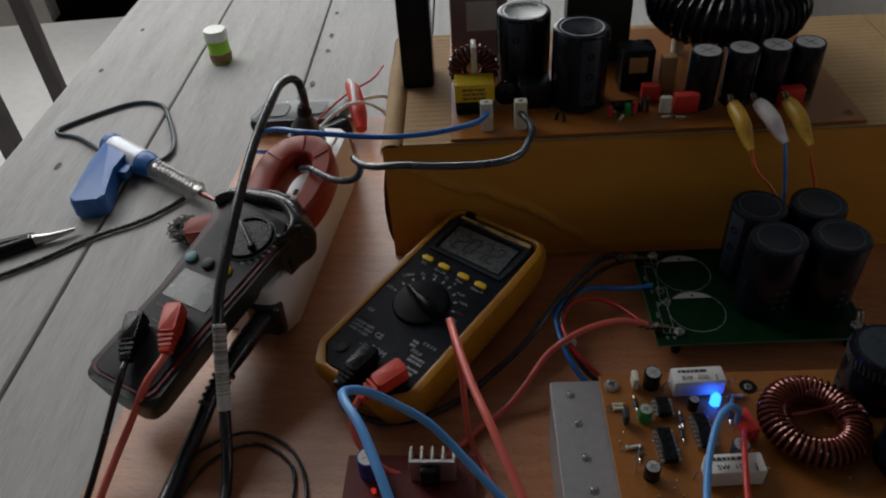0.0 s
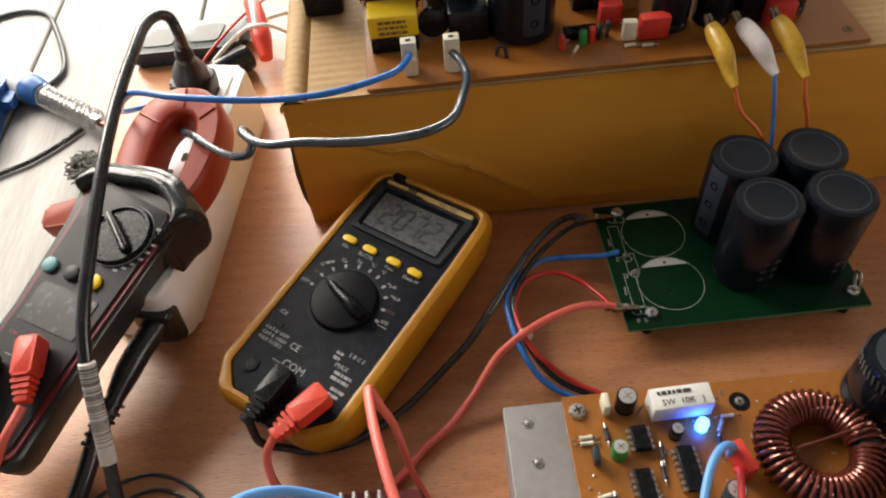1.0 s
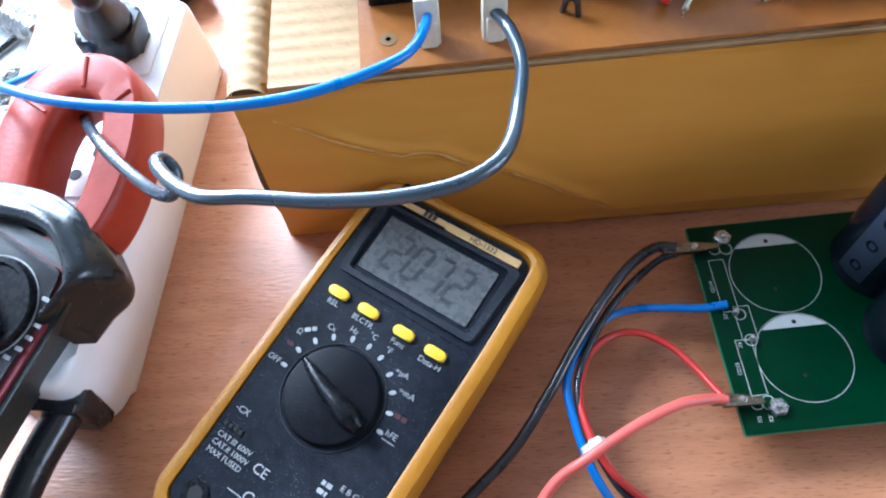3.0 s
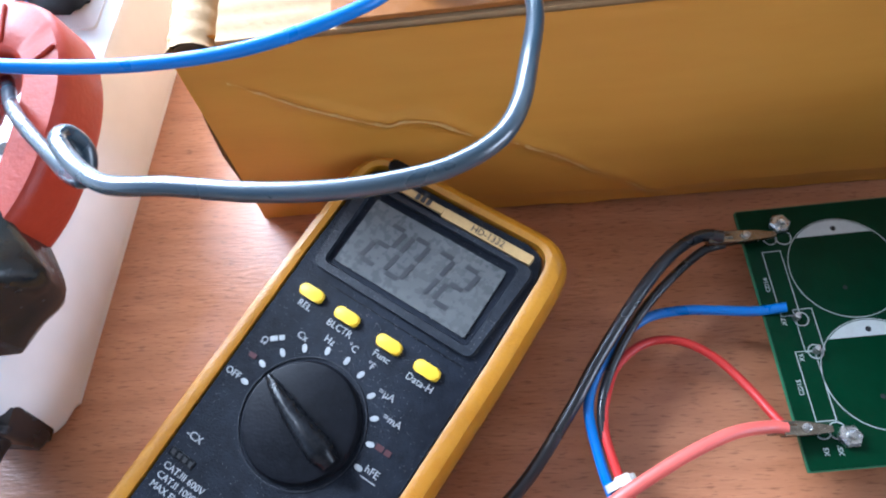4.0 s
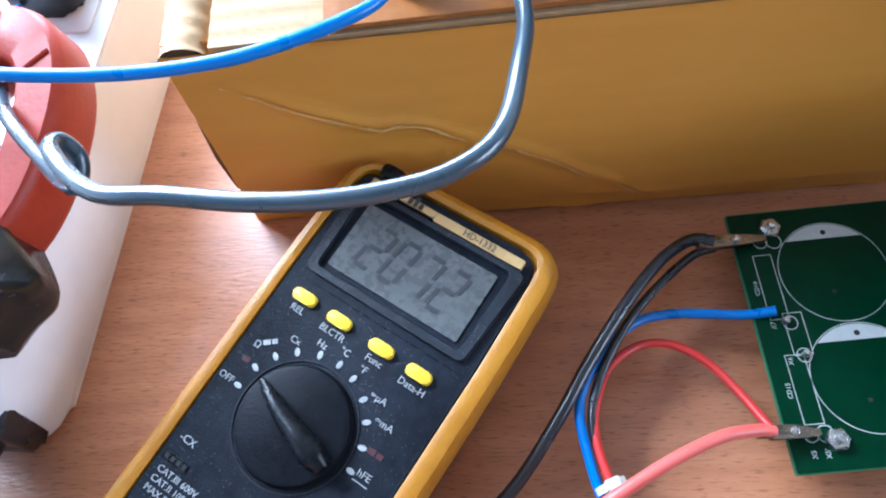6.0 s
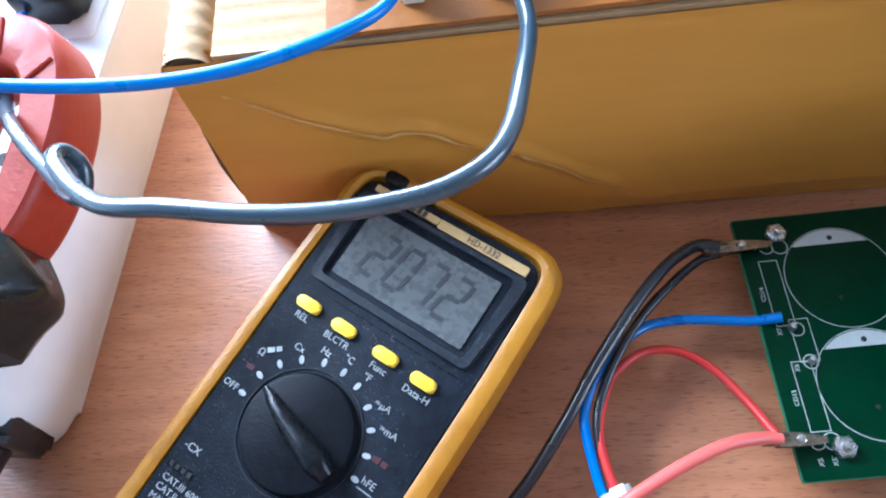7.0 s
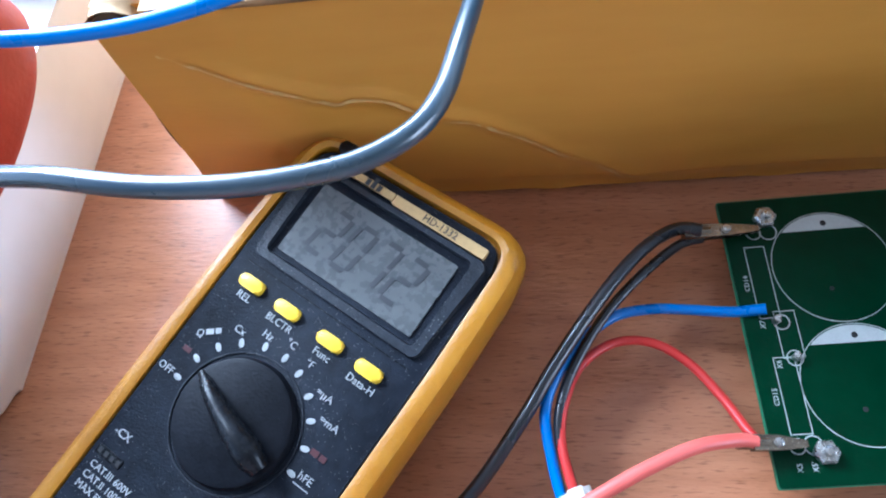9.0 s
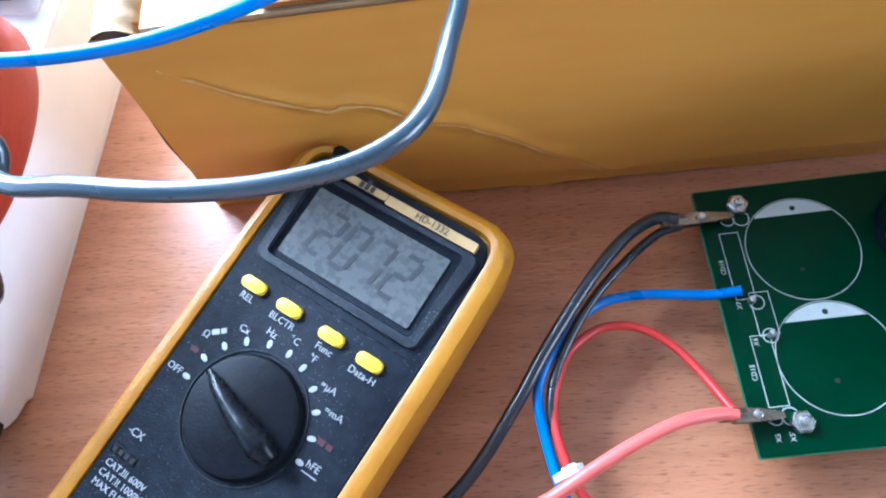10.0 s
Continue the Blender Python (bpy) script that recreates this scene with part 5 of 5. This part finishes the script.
wound_toroid(inv, pose(0.0925, -0.0362, IZ + 0.0080), 0.0175, 0.0061, 45, 0.00092, M_COPPER, M_CORE, "inductor", "large copper-wound toroid inductor")
part("copper_link", tube([(0.081, -0.0380, IZ + 0.0150), (0.092, -0.0355, IZ + 0.0140), (0.107, -0.0325, IZ + 0.0155)], 0.0008, 8, 5), M_COPPER, inv, "copper wire end across the coil")
for x, y in ((0.128, -0.0155), (0.130, -0.055)):
    body = can(inv, x, y, IZ, 0.0158, 0.033, M_CAP, M_CAPTOP, "capacitor", "large dark capacitor with a ribbed sleeve")
    # silvery look of the sleeve's ridges, put into thin pale bars
    ribs = bmesh.new()
    for k in range(44):
        box(-0.00012, 0.00012, -0.00035, 0.00035, 0.0255, 0.0305, bm=ribs, m=pose(0, 0, 0, 0, 0, k * 360 / 44) @ pose(0.01585, 0, 0, 10))
    part("pale_sleeve_ribs", ribs, M_LCD, body, "pale slanting ribs of the sleeve")
dots = bmesh.new()
for i in range(60):
    rnd_x, rnd_y = random.Random(i).uniform(0.003, 0.105), random.Random(i + 99).uniform(-0.08, -0.003)
    lathe([(0.0006, 0), (0.0005, 0.0004), (0.0001, 0.0006)], 8, dots, pose(rnd_x, rnd_y, IZ))
tagged(part("solder_dots", dots, M_STEEL, inv, "tiny bright solder dots"), kind="stuff")
wire("light_blue_wire", [at(DM, 0.0600, -0.0330, IZ + 0.003), at(DM, 0.0580, -0.0345, IZ + 0.014), at(DM, 0.0520, -0.0370, IZ + 0.0205), at(DM, 0.0460, -0.0430, IZ + 0.0215), at(DM, 0.0400, -0.0540, IZ + 0.0205), at(DM, 0.0340, -0.0700, IZ + 0.019), at(DM, 0.028, -0.095, IZ + 0.018), at(DM, 0.022, -0.14, IZ + 0.014)],
     0.0016, M_LBLUE, "light blue wire rising from the inverter board")
wire("red_wire", [at(DM, 0.0600, -0.0400, IZ + 0.004), at(DM, 0.0590, -0.0430, IZ + 0.010), at(DM, 0.0560, -0.0500, IZ + 0.014), at(DM, 0.052, -0.064, IZ + 0.016), at(DM, 0.047, -0.09, IZ + 0.016), at(DM, 0.045, -0.14, IZ + 0.013)], 0.0014, M_REDW, "red wire rising from the inverter board")

# ---- small converter board in front ----
sp = thing("converter_board", pose(0.012, 0.285, 0, 0, 0, -6), "small dark red converter board with a finned heat sink", "circuit board")
part("board", prism(rect(-0.034, 0.036, -0.045, 0.024, 0.001, 2), 0.0050, 0.0066, 0.0002, 1), M_SMALLPCB, sp)
for x, y in ((-0.03, 0.02), (0.032, 0.02), (-0.03, -0.041), (0.032, -0.041)):
    part("foot", cyl(0.0025, 0, 0.005, 10, m=pose(x, y, 0)), M_GLOSS, sp)
can(sp, -0.0205, 0.0130, 0.0068, 0.0060, 0.0150, M_BLUECAP, M_WHITE, label="blue capacitor with a white top")
comb = part("heat_sink", box(0.0015, 0.0255, 0.0080, 0.0100, 0.0068, 0.024, 0.0003, 1), M_ALU, sp, "pale finned aluminium heat sink")
for i in range(5):
    part("fin", box(0.0015 + i * 0.0056, 0.0030 + i * 0.0056, 0.0101, 0.0180, 0.0068, 0.024, 0.0002, 1), M_ALU, comb)
block(sp, "transistor", 0.0075, 0.0175, 0.0030, 0.0078, 0.0085, 0.022, M_GLOSS)
part("indicator", lathe([(0.0012, 0), (0.0012, 0.002), (0.0004, 0.003)], 10, m=pose(-0.0175, 0.0015, 0.0068)), M_REDLED, sp, "glowing red indicator")
wire("red_lead", [(0.085, 0.12, 0.075), (0.066, 0.180, 0.122), (0.0530, 0.2240, 0.1360), (0.0470, 0.2470, 0.1365), (0.0430, 0.2700, 0.1340), (0.0412, 0.2880, 0.1280), (0.0414, 0.2935, 0.1230), (0.0430, 0.2980, 0.1020), (0.0450, 0.3040, 0.0770), (0.0460, 0.3110, 0.0420), (0.0475, 0.3110, 0.0150), (0.0520, 0.3030, 0.0030), (0.058, 0.285, 0.0022), (0.062, 0.25, 0.0022)],
     0.0016, M_SALMON, "faded red lead bent into a tall peak", "test lead", n=12)
wire("light_blue_wire", [(0.040, 0.13, 0.060), (0.020, 0.195, 0.115), (0.0060, 0.2370, 0.1260), (-0.0025, 0.2560, 0.1240), (-0.0035, 0.2650, 0.1190), (0.0040, 0.2705, 0.1110), (0.0140, 0.2740, 0.0970), (0.0290, 0.2700, 0.0850), (0.0450, 0.2550, 0.0740), (0.065, 0.232, 0.062), (0.080, 0.20, 0.058)],
     0.0019, M_LBLUE, "light blue wire arching over the converter board", n=12)
wire("thin_black_wire", [(-0.130, 0.27, 0.0015), (-0.112, 0.3170, 0.0015), (-0.098, 0.3315, 0.0015), (-0.078, 0.3370, 0.0015), (-0.058, 0.3280, 0.0015), (-0.046, 0.3110, 0.0015), (-0.042, 0.285, 0.0015), (-0.05, 0.24, 0.0015)], 0.0010, M_BLACKW, "thin black wire looped on the table")
wire("thin_black_wire", [(-0.122, 0.26, 0.0015), (-0.105, 0.3100, 0.0015), (-0.090, 0.3245, 0.0015), (-0.072, 0.3285, 0.0015), (-0.056, 0.3180, 0.0015), (-0.049, 0.3000, 0.0015), (-0.054, 0.25, 0.0015)], 0.0010, M_BLACKW, "thin black wire looped on the table")
wire("red_lead", [at(CM, 0.0155, -0.089, 0.0075), at(CM, 0.0180, -0.107, 0.0070), (-0.1350, 0.3300, 0.030), (-0.146, 0.3060, 0.015), (-0.155, 0.27, 0.002), (-0.158, 0.22, 0.002)], 0.0021, M_SALMON, "red test lead leaving the clamp meter", "test lead")
wire("black_lead", [at(CM, -0.0032, -0.1010, 0.0075), at(CM, 0.0020, -0.1125, 0.0060), (-0.152, 0.320, 0.02), (-0.160, 0.295, 0.004), (-0.163, 0.25, 0.002)], 0.0019, M_BLACKW, "black test lead leaving the clamp meter", "test lead")

# ---- amplifier board on the box ----
AZ = 0.0948
AM = pose(0.0537, 0.4840, 0, 0, 0, -3.8)
amp = thing("amplifier_board", AM, "brown phenolic amplifier board with tall capacitors, on the box", "circuit board")
part("board", prism(rect(0, 0.264, -0.001, 0.148, 0.0006, 2), AZ - 0.0018, AZ, 0.0002, 1), M_PHEN, amp)
AL = AM.inverted()


def la(x, y):
    p = AL @ Vector((x, y, 0))
    return p.x, p.y


for x, y in ((0.010, 0.0125), (0.2560, 0.0090)):
    part("pad", lathe([(0.0010, AZ), (0.0010, AZ + 0.0002), (0.0030, AZ + 0.0002), (0.0030, AZ)], 20, m=pose(x, y, 0)), M_BROWNP, amp, "drilled corner pad")


def spade(x, y):
    """Nylon housings of the push-on mains terminals."""
    lx, ly = la(x, y)
    t = part("terminal", prism(rect(-0.0040, 0.0040, -0.0030, 0.0030, 0.0007), AZ, AZ + 0.0195, 0.0006, 2, m=pose(lx, ly, 0)), M_NYLON, amp, "ivory nylon push-on terminal")
    part("catch", box(-0.0029, 0.0029, -0.0044, -0.0029, AZ, AZ + 0.011, 0.0005, 1, m=pose(lx, ly, 0)), M_NYLON, t)
    part("slot", box(-0.0014, 0.0014, -0.0007, 0.0007, AZ + 0.0195, AZ + 0.0198, m=pose(lx, ly, 0)), M_CAPTOP, t)


spade(0.0780, 0.4930)
spade(0.0998, 0.4912)
bx, by = la(0.0595, 0.5125)
ch = part("choke_base", box(bx, bx + 0.0255, by, by + 0.018, AZ, AZ + 0.0085, 0.0006, 2), M_GLOSS, amp, "black coil former")
part("choke_tape", box(bx - 0.0005, bx + 0.0260, by + 0.001, by + 0.018, AZ + 0.0086, AZ + 0.0215, 0.0010, 2), M_TAPE, amp, "yellow taped coil body with faint print")
part("fine_print", bars(0, 0, 0, 3, 0.0032, 0.016, 0.0016, 0, 17), M_CARDDARK, amp, m=pose(bx + 0.0128, by + 0.0008, AZ + 0.0180, 90))
wound_toroid(amp, pose(bx + 0.0130, by + 0.0235, AZ + 0.0225, 90), 0.0112, 0.0052, 24, 0.0010, M_COPPER, M_CORE, "choke_coil", "copper-wound choke standing upright")
part("divider", box(bx + 0.0112, bx + 0.0150, by + 0.0165, by + 0.030, AZ + 0.022, AZ + 0.0405, 0.001, 2), M_NYLON, amp, "ivory divider in the choke")
tx, ty = la(0.0945, 0.5200)
part("thermistor", cyl(0.0085, -0.0025, 0.0025, 24, 0.001, m=pose(tx, ty, AZ + 0.0100, 90)), M_CAP, amp, "black thermistor disc")
rx, ry = la(0.1020, 0.5130)
part("relay", box(rx, rx + 0.0215, ry, ry + 0.0200, AZ, AZ + 0.0175, 0.0010, 2), M_CAP, amp, "matt black relay cube")
lx, ly = la(0.1265, 0.4965)
part("jumper", tube([(lx - 0.002, ly, AZ), (lx - 0.001, ly - 0.001, AZ + 0.006), (lx + 0.002, ly - 0.002, AZ + 0.006), (lx + 0.003, ly - 0.003, AZ)], 0.0011, 8, 4), M_BLACKW, amp)
for x, y, st in ((0.1425, 0.5180, 283), (0.1100, 0.5500, 250)):
    big_capacitor(AM @ pose(*la(x, y), AZ + 0.0002), 0.0182, 0.054, "large black capacitor with a bright aluminium top, on the amplifier board", "large capacitors on the amplifier board", st, M_ALU)
for i, x in enumerate((0.2205, 0.2440, 0.2655, 0.2865)):
    cx, cy = la(x, 0.5020)
    can(amp, cx, cy, AZ, 0.0100, 0.0385, label="tall black capacitor with a silver top")
for x, y, sx, sy, sz in ((0.2085, 0.4930, 0.0155, 0.0070, 0.0135), (0.2760, 0.4895, 0.0150, 0.0075, 0.0140), (0.1905, 0.5120, 0.0120, 0.0070, 0.0120)):
    trimmer(amp, *la(x, y), AZ, sx, sy, sz, M_REDCAP, "red_capacitor", "red film capacitor")
for x, y, mm, sx, sz in ((0.1590, 0.4935, M_REDW, 0.0030, 0.0085), (0.1710, 0.4950, M_GREENCAP, 0.0042, 0.0085), (0.1760, 0.4955, M_REDCAP, 0.0032, 0.0095), (0.1810, 0.4975, M_CAPTOP, 0.0022, 0.0100), (0.1850, 0.4980, M_CAPTOP, 0.0022, 0.0100), (0.1955, 0.4935, M_NYLON, 0.0075, 0.0120)):
    trimmer(amp, *la(x, y), AZ, sx, 0.0045, sz, mm, "small_part", rz=-8)
chip(amp, *la(0.1720, 0.5030), AZ, 2, 3, 0.0180)
for x, y, rz in ((0.1945, 0.4875, 8), (0.2035, 0.4855, -4), (0.1660, 0.4905, 60), (0.2130, 0.5050, 0), (0.1640, 0.5010, 90)):
    resistor(amp, *la(x, y), AZ, rz, 0.0058, M_NYLON, 0.0011)
hx, hy = la(0.1850, 0.5330)
part("transformer", box(hx - 0.011, hx + 0.011, hy - 0.008, hy + 0.010, AZ, AZ + 0.030, 0.001, 2), M_GLOSS, amp, "small black transformer")
part("transformer_label", box(hx - 0.006, hx + 0.006, hy - 0.0085, hy - 0.0081, AZ + 0.014, AZ + 0.025), M_GOLD, amp)
trimmer(amp, *la(0.2045, 0.5230), AZ, 0.0100, 0.0070, 0.0260, M_CARDIN, "film_capacitor", "tan film capacitor")
px, py = la(0.1660, 0.5710)
fin = part("heat_sink", box(px - 0.022, px + 0.024, py, py + 0.004, AZ, AZ + 0.075, 0.0006, 1), M_CLAMP, amp, "dark anodised heat sink plate")
for i in range(6):
    part("fin", box(px - 0.021 + i * 0.0085, px - 0.0195 + i * 0.0085, py + 0.0041, py + 0.022, AZ, AZ + 0.075, 0.0003, 1), M_CLAMP, amp)
qx, qy = la(0.0850, 0.6000)
part("transformer", box(qx - 0.022, qx + 0.020, qy - 0.010, qy + 0.020, AZ, AZ + 0.052, 0.002, 2), M_MAUVE, amp, "transformer wrapped in mauve tape")
part("paper_label", box(qx - 0.010, qx + 0.012, qy - 0.0105, qy - 0.0101, AZ + 0.024, AZ + 0.046), M_BARCODE, amp)
wound_toroid(amp, pose(*la(0.2600, 0.5780), AZ + 0.0370), 0.0370, 0.0175, 46, 0.0019, M_CAP, M_CORE, "inductor", "large black-wrapped toroid inductor")
for s in (-1, 1):
    ax, ay = la(0.2600 + s * 0.03, 0.578)
    part("inductor_post", cyl(0.005, AZ, AZ + 0.022, 12, m=pose(ax, ay, 0)), M_NYLON, amp)
bank2 = thing("power_adapter", pose(0.0360, 0.5680, 0.0932, 0, 0, -4), "black upright plastic box standing on the cardboard", "adapter")
part("body", prism(rect(-0.0110, 0.0115, -0.009, 0.020, 0.002), 0.0, 0.072, 0.0015, 2), M_GLOSS, bank2)


def boot_clip(base, end, material, label, wire_pts, wire_mat, wire_label, wire_r=0.0011):
    """A crocodile clip in its vinyl boot, and its wire down to the capacitor board."""
    b, e = Vector(base), Vector(end)
    th = thing("insulated_clip", Matrix(), label, "crocodile clip", "clips on the amplifier board")
    mid = b.lerp(e, 0.45) + Vector((0, -0.002, 0.002))
    part("boot", tube([b, b.lerp(e, 0.15) + Vector((0, 0, 0.001)), mid, b.lerp(e, 0.8), e], 0.0050, 16, 6, flat=0.75, ends=((0, 0.72), (0.3, 1.0), (0.55, 1.0), (0.8, 0.65), (1, 0.4))), material, th)
    nose = b + (b - e).normalized() * 0.006
    for s in (-1, 1):
        part("jaw", tube([b + Vector((s * 0.0015, 0, 0)), nose + Vector((s * 0.0009, 0, 0.001))], 0.0012, 8, 2), M_CLIPMETAL, th)
    wire("clip_wire", [e - (e - b) * 0.04] + wire_pts, wire_r, wire_mat, wire_label)


boot_clip((0.2335, 0.4800, 0.1060), (0.2365, 0.4470, 0.0915), M_BOOT_Y, "yellow insulated crocodile clip biting a capacitor lead", [(0.2400, 0.4415, 0.0800), (0.2500, 0.4370, 0.0690), (0.2560, 0.4290, 0.0560), (0.2535, 0.4120, 0.0350), (0.2530, 0.4090, 0.0185)], M_ORANGEW, "orange wire down to the green board")
boot_clip((0.2490, 0.4790, 0.1060), (0.2590, 0.4505, 0.0930), M_BOOT_W, "white insulated crocodile clip biting a capacitor lead", [(0.2585, 0.4455, 0.0840), (0.2590, 0.4390, 0.0700), (0.2570, 0.4280, 0.0540), (0.2550, 0.4110, 0.0350), (0.2555, 0.4050, 0.0185)], M_BLUEW, "blue wire down to the green board")
boot_clip((0.2680, 0.4780, 0.1060), (0.2730, 0.4460, 0.0920), M_BOOT_Y, "yellow and orange insulated crocodile clip biting a capacitor lead", [(0.2740, 0.4425, 0.0820), (0.2785, 0.4395, 0.0680), (0.2800, 0.4350, 0.0500), (0.2760, 0.4380, 0.0350), (0.2720, 0.4395, 0.0185)], M_ORANGEW, "orange wire down to the green board")

# ---- loose things at the back of the table ----
tray = thing("plastic_tray", pose(-0.076, 0.686, 0, 0, 0, -6), "black plastic cover lying on the table", "plastic cover")
part("shell", prism(rounded([(-0.046, -0.019), (0.036, -0.016), (0.046, 0.022), (-0.036, 0.020)], 0.006), 0.0, 0.012, 0.004, 3), M_CAPTOP, tray)
part("hollow", prism(rounded([(-0.037, -0.011), (-0.012, -0.010), (-0.010, 0.012), (-0.031, 0.012)], 0.004), 0.0122, 0.0128, 0.0003, 1), M_CLAMP, tray)
part("hollow", prism(rounded([(0.000, -0.009), (0.022, -0.008), (0.026, 0.014), (0.003, 0.013)], 0.004), 0.0122, 0.0128, 0.0003, 1), M_CLAMP, tray)
loose = thing("loose_capacitor", pose(-0.038, 0.648, 0.0097, 90, 0, 128), "loose black capacitor lying on its side", "capacitor")
# metal end coloured white so that it looks brightly lit
can(loose, 0, 0, -0.026, 0.0095, 0.034, top=M_WHITE)
tool = thing("red_handle_tool", pose(-0.022, 0.668, 0, 0, 0, 10), "red-handled tool lying with stripped wires", "hand tool")
part("handle", tube([(0.0, -0.020, 0.009), (0.001, 0.0, 0.016), (0.002, 0.030, 0.020), (0.0, 0.060, 0.014)], 0.0070, 14, 5, ends=((0, 0.7), (0.3, 1.1), (0.8, 0.9), (1, 0.4))), M_REDP, tool)
part("insert", tube([(-0.001, 0.0, 0.0232), (0.0015, 0.03, 0.0265), (0.0005, 0.052, 0.021)], 0.0022, 8, 4), M_BOOT_W, tool)
wire("stripped_wire", [(-0.080, 0.625, 0.004), (-0.060, 0.650, 0.017), (-0.035, 0.690, 0.020), (-0.010, 0.735, 0.012), (0.0, 0.78, 0.003)], 0.0011, M_REDW, "thin red wire crossing the black cover")
wire("stripped_wire", [(-0.070, 0.622, 0.005), (-0.052, 0.645, 0.018), (-0.028, 0.672, 0.022), (0.0, 0.70, 0.012), (0.008, 0.70, 0.004)], 0.0017, M_CLEAR, "clear stripped wire crossing the black cover")
wire("stripped_wire", [(-0.030, 0.664, 0.026), (-0.015, 0.662, 0.028), (0.002, 0.660, 0.018), (0.006, 0.655, 0.004)], 0.0014, M_BOOT_W, "short white wire end")

# ---- things on the plank bench ----
PZ = PLANK_Z
gun = thing("soldering_gun", pose(-0.352, 0.976, PZ + 0.018, 0, 0, -42), "blue and silver desoldering gun with a spring tip", "soldering gun")
part("barrel", tube([(-0.100, 0, 0), (-0.085, 0, 0), (-0.03, 0, 0), (-0.022, 0, 0)], 0.019, 20, 4, ends=((0, 0.85), (0.1, 1.0), (0.9, 1.0), (1, 0.9))), M_GUNSILVER, gun, "silver barrel")
part("rear_cap", tube([(-0.112, 0, 0), (-0.106, 0, 0), (-0.097, 0, 0)], 0.0195, 20, 3, ends=((0, 0.85), (0.3, 1), (1, 1))), M_GUNBLUE, gun)
part("front_collar", tube([(-0.024, 0, 0), (-0.015, 0, 0), (0.0, 0, 0)], 0.0185, 20, 3, ends=((0, 1), (0.6, 1), (1, 0.75))), M_GUNBLUE, gun)
part("handle", prism(rounded([(-0.108, 0.0), (-0.052, 0.0), (-0.026, -0.045), (0.026, -0.092), (-0.008, -0.124), (-0.064, -0.062)], 0.008), -0.0145, 0.0145, 0.005, 3), M_GUNBLUE, gun, "deep blue pistol grip")
part("trigger", prism(rounded([(-0.048, -0.010), (-0.030, -0.012), (-0.014, -0.034), (-0.030, -0.040)], 0.003), -0.006, 0.006, 0.002, 2), M_GUNBLUE, gun)
part("heater_tube", tube([(0.0, 0, 0), (0.05, 0, 0), (0.110, 0, 0)], 0.0085, 14, 3), M_STEEL, gun)
coil = [(0.004 + 0.098 * i / 150, 0.0135 * math.cos(2 * math.pi * i / 12), 0.0135 * math.sin(2 * math.pi * i / 12)) for i in range(151)]
part("spring", tube(coil, 0.0013, 6, 0), M_STEEL, gun, "coiled steel guard spring")
part("tip", tube([(0.108, 0, 0), (0.125, 0, 0), (0.138, 0, 0)], 0.0045, 12, 3, ends=((0, 1), (1, 0.4))), M_COPPER, gun)
wire("tool_cord", [(-0.440, 1.035, PZ + 0.010), (-0.500, 1.100, PZ + 0.004), (-0.545, 1.125, PZ + 0.004), (-0.520, 1.155, PZ + 0.004), (-0.447, 1.200, PZ + 0.004), (-0.396, 1.190, PZ + 0.004), (-0.370, 1.140, PZ + 0.004), (-0.344, 1.050, PZ + 0.004), (-0.360, 1.010, PZ + 0.004), (-0.400, 0.985, PZ + 0.004)], 0.0035, M_CAPTOP, "grey cord looped on the planks", "cord")
wire("tool_cord", [(-0.300, 0.915, PZ + 0.004), (-0.325, 0.890, PZ + 0.004), (-0.355, 0.868, PZ + 0.004), (-0.405, 0.845, PZ + 0.004), (-0.470, 0.800, PZ + 0.004), (-0.53, 0.77, PZ + 0.004)], 0.0032, M_BLACKW, "black cord lying on the planks", "cord")
wool = thing("steel_wool", pose(-0.279, 0.832, PZ + 0.014), "tangled dark ball of steel wool", "steel wool")
rnd = random.Random(12)
tangle = bmesh.new()
for i in range(60):
    a = [Vector((rnd.gauss(0, 1), rnd.gauss(0, 1), rnd.gauss(0, 0.45))).normalized() * rnd.uniform(0.012, 0.026) for _ in range(4)]
    for v in a:
        v.z = max(-0.013, min(0.016, v.z * 0.7))
    tube(a, 0.0007, 4, 5, bm=tangle)
tagged(part("tangle", tangle, M_WOOL, wool), kind="stuff")
cup = thing("paste_jar", pose(-0.318, 1.342, PZ), "small lime green and clear jar with brown paste", "jar")
part("jar", lathe([(0.017, 0), (0.0185, 0.002), (0.0195, 0.040), (0.0185, 0.042)], 28), M_LEAF, cup)
part("paste", lathe([(0.0188, 0.003), (0.0199, 0.010), (0.0201, 0.018), (0.0190, 0.019)], 28), M_BROWNP, cup)
part("lid", lathe([(0.0192, 0.0425), (0.0205, 0.044), (0.0205, 0.058), (0.019, 0.061), (0.002, 0.061)], 28), M_CLEAR, cup, "milky clear lid")
knife = thing("cutter", pose(-0.507, 0.832, PZ + 0.008, 0, 0, 12), "dark cutter lying on the planks", "cutter")
part("handle", tube([(-0.12, 0, 0), (-0.04, 0.003, 0), (0.03, 0.008, 0)], 0.0095, 12, 5, flat=0.7), M_GLOSS, knife)
part("handle", tube([(-0.12, -0.028, 0), (-0.04, -0.012, 0), (0.03, 0.004, 0)], 0.0090, 12, 5, flat=0.7), M_GLOSS, knife)
part("jaw", tube([(0.025, 0.006, 0), (0.055, 0.006, 0), (0.08, 0.012, 0)], 0.008, 10, 4, ends=((0, 1), (1, 0.3))), M_STEEL, knife)
